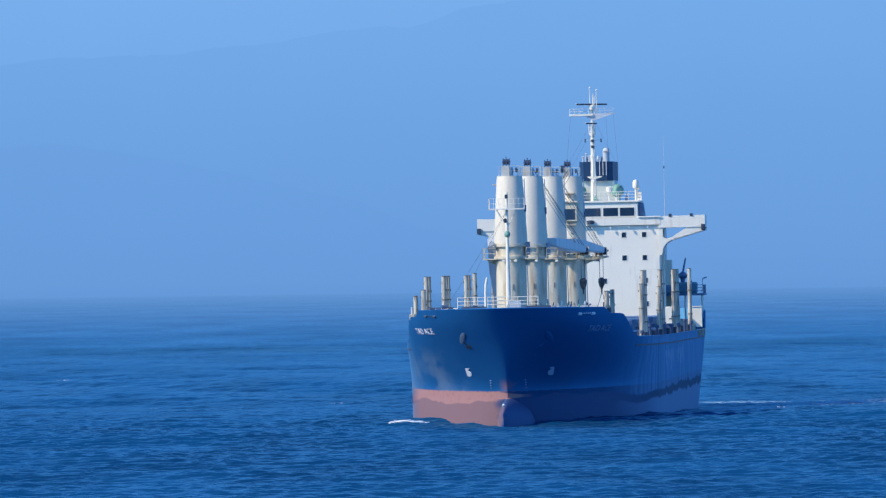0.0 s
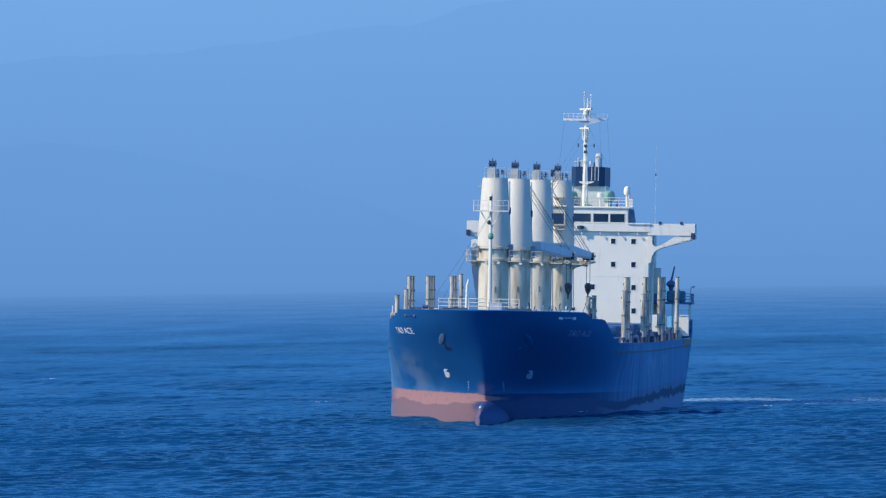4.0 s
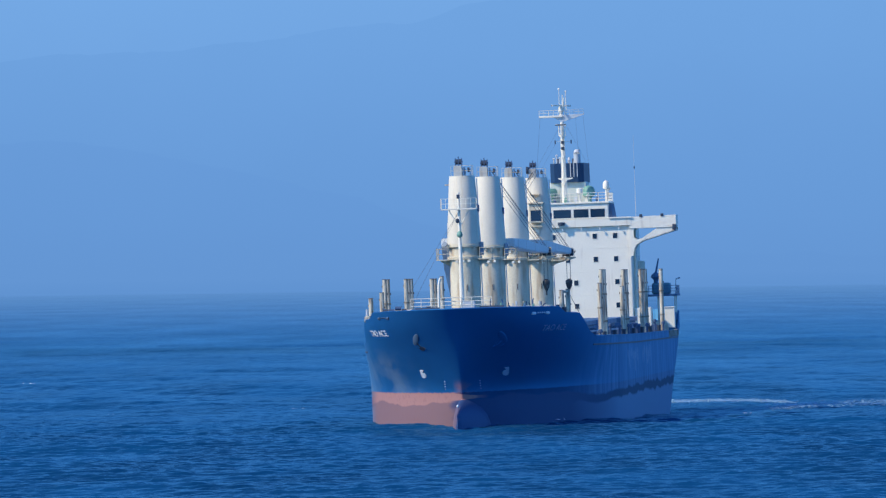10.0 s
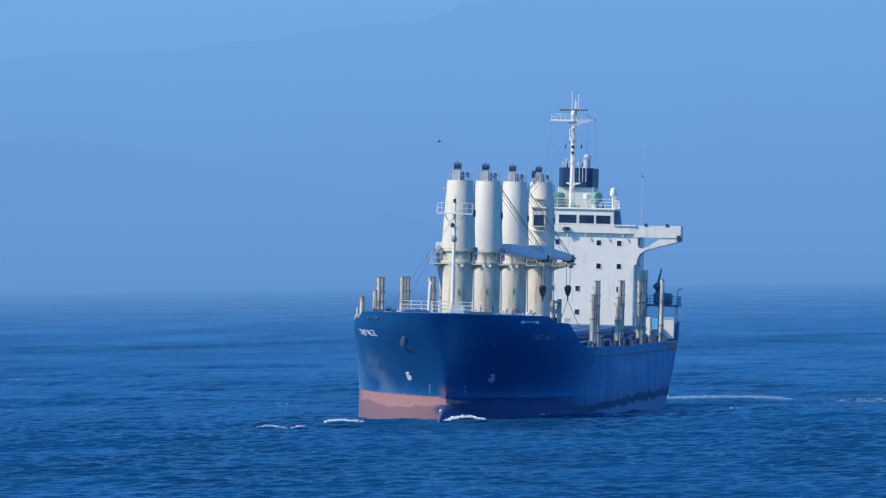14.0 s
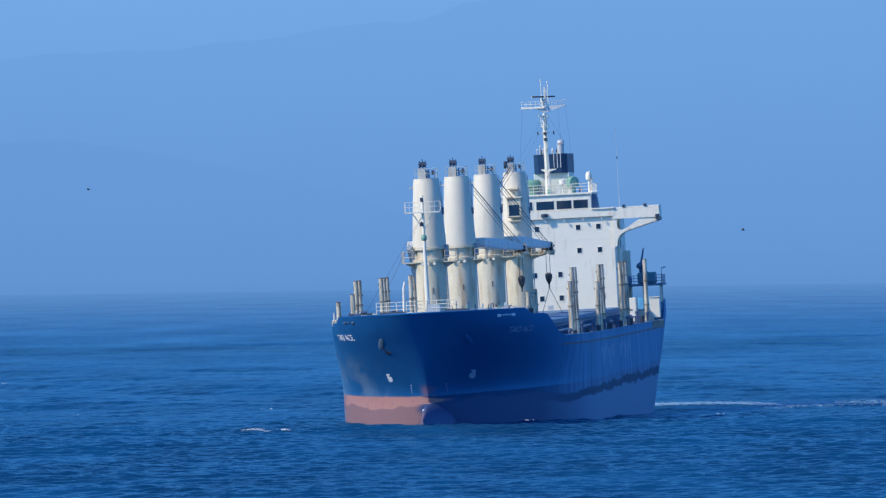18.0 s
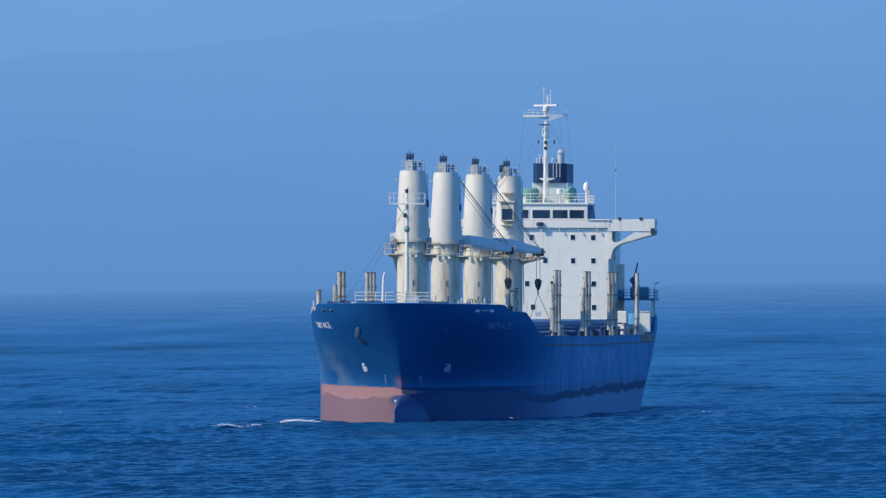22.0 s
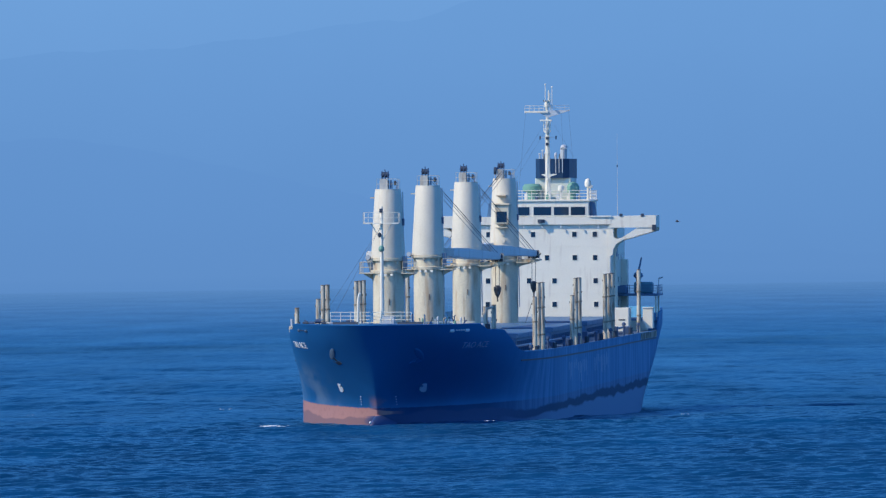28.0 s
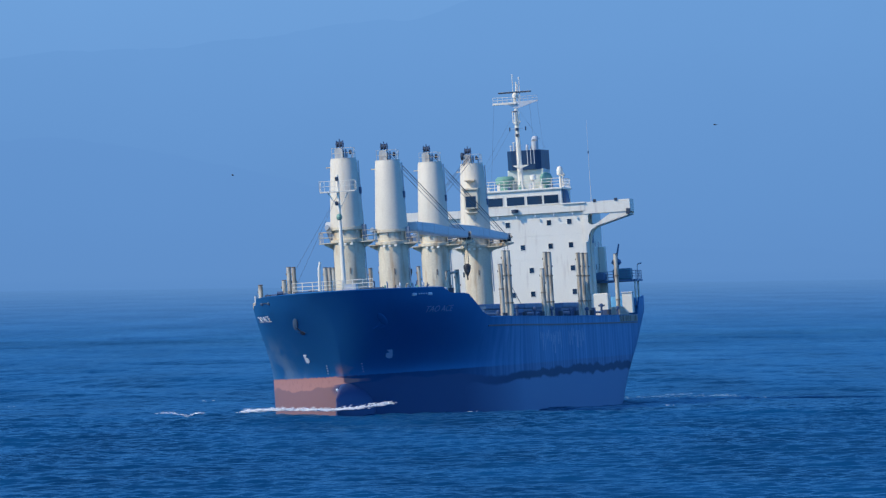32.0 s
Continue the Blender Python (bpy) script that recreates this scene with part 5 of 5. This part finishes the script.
def stern_at(t):
    times = [a for a, b in SHIP_ROWS]
    spots = [b @ Vector((-147.0, 3.0, 0.0)) for a, b in SHIP_ROWS]
    return [float(np.interp(t, times, [p[k] for p in spots])) for k in (0, 1)]


def surge(thing, heights, follow=True):
    """Foam that swells up through the surface and sinks again; it keeps with the bow or with the sea."""
    rows = []
    for t, up in heights:
        x, y = ship_at(t) if follow else (-0.3 * t, 0)
        rows.append((t, pose(x, y, level(t) + up)))
    walk(thing, rows)


def motions():
    walk(ship, SHIP_ROWS)
    walk(sea, [(t, pose(-0.4 * t, -1.2 * t, z)) for t, z in SEA_LEVEL])
    walk(caps, [(t, pose(-0.4 * t, -1.2 * t, z)) for t, z in SEA_LEVEL])
    surge(bow_foam, [(0, -2), (6, -2), (14, -2), (20, -2), (26, -2), (29.2, -2), (30.2, -0.25), (30.8, 0.15), (32, 0.4)])
    surge(side_foam, [(0, -2), (1.4, -0.9), (2.0, -0.2), (2.6, -0.5), (3.4, -1.0), (4.5, -2), (6.4, -1), (7.0, -0.35), (7.6, -1), (9, -2), (12.8, -1.5), (13.6, -0.2), (14.1, 0.0), (14.8, -0.5), (16, -2), (19.5, -1.2), (20.3, -0.3), (20.8, -0.4), (22.0, -0.7), (22.7, 0.2), (23.3, 0.35), (24.0, -0.15), (25, -1), (26, -2), (28.8, -2), (29.6, -0.1), (30.3, 0.25), (31.2, -1), (32, -2)])
    surge(near_crest, [(0, 0.1), (0.8, -0.8), (2, -2), (6, -2), (10.5, -1.2), (11.2, -0.55), (12.0, -0.15), (12.8, -0.8), (13.5, -0.1), (14.0, 0.08), (14.8, -0.4), (16, -2), (19.4, -1), (20.2, -0.15), (20.8, -0.2), (21.3, -0.3), (21.8, 0.1), (23.0, 0.12), (24.0, 0.0), (24.8, -0.8), (26.5, -1.2), (27.8, -0.25), (28.3, -0.3), (29.2, -1.2), (32, -1.5)])
    surge(far_crest, [(0, -0.6), (0.8, -0.9), (2.4, -0.5), (3.0, -0.2), (4, -1.5), (12, -0.9), (14, -0.3), (15, -1.5), (17.5, -0.8), (18, -0.25), (18.7, -0.9), (20.3, -0.6), (21.0, 0.02), (22.0, 0.0), (23.2, 0.05), (24, -0.8), (26.6, -0.8), (27.5, -0.1), (28.1, -0.8), (30, -1.5), (31.0, -0.4), (32, 0.35)])
    # the wake keeps to the stern and shows when the swell lifts it
    for streak, heights in ((wake, ((0, -0.55), (1, -0.2), (2, 0.15), (3, 0.1), (4.5, -0.6), (6, -1.2), (8.8, -1.2), (9.6, -0.2), (10, 0.15), (11, 0.35), (13, 0.35), (14, 0.0), (15.5, -0.25), (17, -0.25), (18, -0.4), (19, -1), (22.5, -1), (23.3, -0.3), (24, 0.2), (25, 0.3), (26, 0.0), (27.5, -0.8), (30, -0.8), (30.6, -0.2), (31, -0.05), (32, -0.5))),
                            (far_wake, ((0, -0.1), (2, 0.05), (3, 0.3), (4.5, -0.5), (6, -1.2), (8, -0.8), (9, -0.1), (10, 0.2), (11, 0.3), (12, 0.35), (13, 0.15), (14, -0.2), (15.5, -0.2), (17, 0.0), (18, 0.0), (19.2, -1), (22.5, -1), (24, 0.1), (25, 0.0), (26.5, -0.6), (30, -0.9), (31, -0.7), (32, -0.8)))):
        rows = []
        for t, up in heights:
            x, y = stern_at(t)
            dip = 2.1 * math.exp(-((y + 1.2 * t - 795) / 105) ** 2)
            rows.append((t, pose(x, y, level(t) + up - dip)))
        walk(streak, rows)
    # the large radar turns once in 2.27 s, the small one in 2.42 s
    for bar, t0, turn, at in ((scanner, 5.85, 2.27, (MX, -0.05, 35.55)), (small_scanner, 6.2, 2.42, (MX + 0.75, -0.1, 33.25))):
        walk(bar, [(k * 0.5, pose(*at, 0, 0, -360 * (k * 0.5 - t0) / turn)) for k in range(65)])
    # birds on glides to the west, by way points (t, x, z, distance)
    ways = (((0, 162, 22.0, 600), (11, 35.6, 26.4, 600), (12, 24.1, 26.6, 600), (14, -0.2, 27.2, 600), (17, -28.0, 24.0, 620), (19, -41.5, 22.6, 620), (20, -50, 22, 640), (32, -190, 22, 640)),
            ((0, 131, -1.0, 660), (14, 52.7, 14.3, 660), (17, 37.0, 17.6, 660), (19, 25.8, 19.7, 660), (22, 6, 58, 660), (26, -30, 110, 660), (32, -90, 180, 660)),
            ((0, 285, 10.0, 600), (25, 49.7, 14.4, 600), (27.5, 27.1, 18.3, 600), (28, 22.3, 19.1, 600), (29, 4.0, 22.5, 650), (30, -26.9, 29.45, 950), (31, -29.1, 29.3, 950), (32, -31.5, 29.2, 950)),
            ((0, 372, 13.5, 600), (28, 67.5, 26.1, 600), (30.5, 40.2, 27.4, 600), (31, 34.9, 27.65, 600), (32, 26.0, 28.2, 600)))
    for bird, way in zip(birds, ways):
        times = [p[0] for p in way]
        walk(bird, [(t, pose(*(float(np.interp(t, times, [p[k] for p in way])) for k in (1, 3, 2)), 8 * math.sin(t * 0.9), 0, -8)) for t in range(33)])


motions()
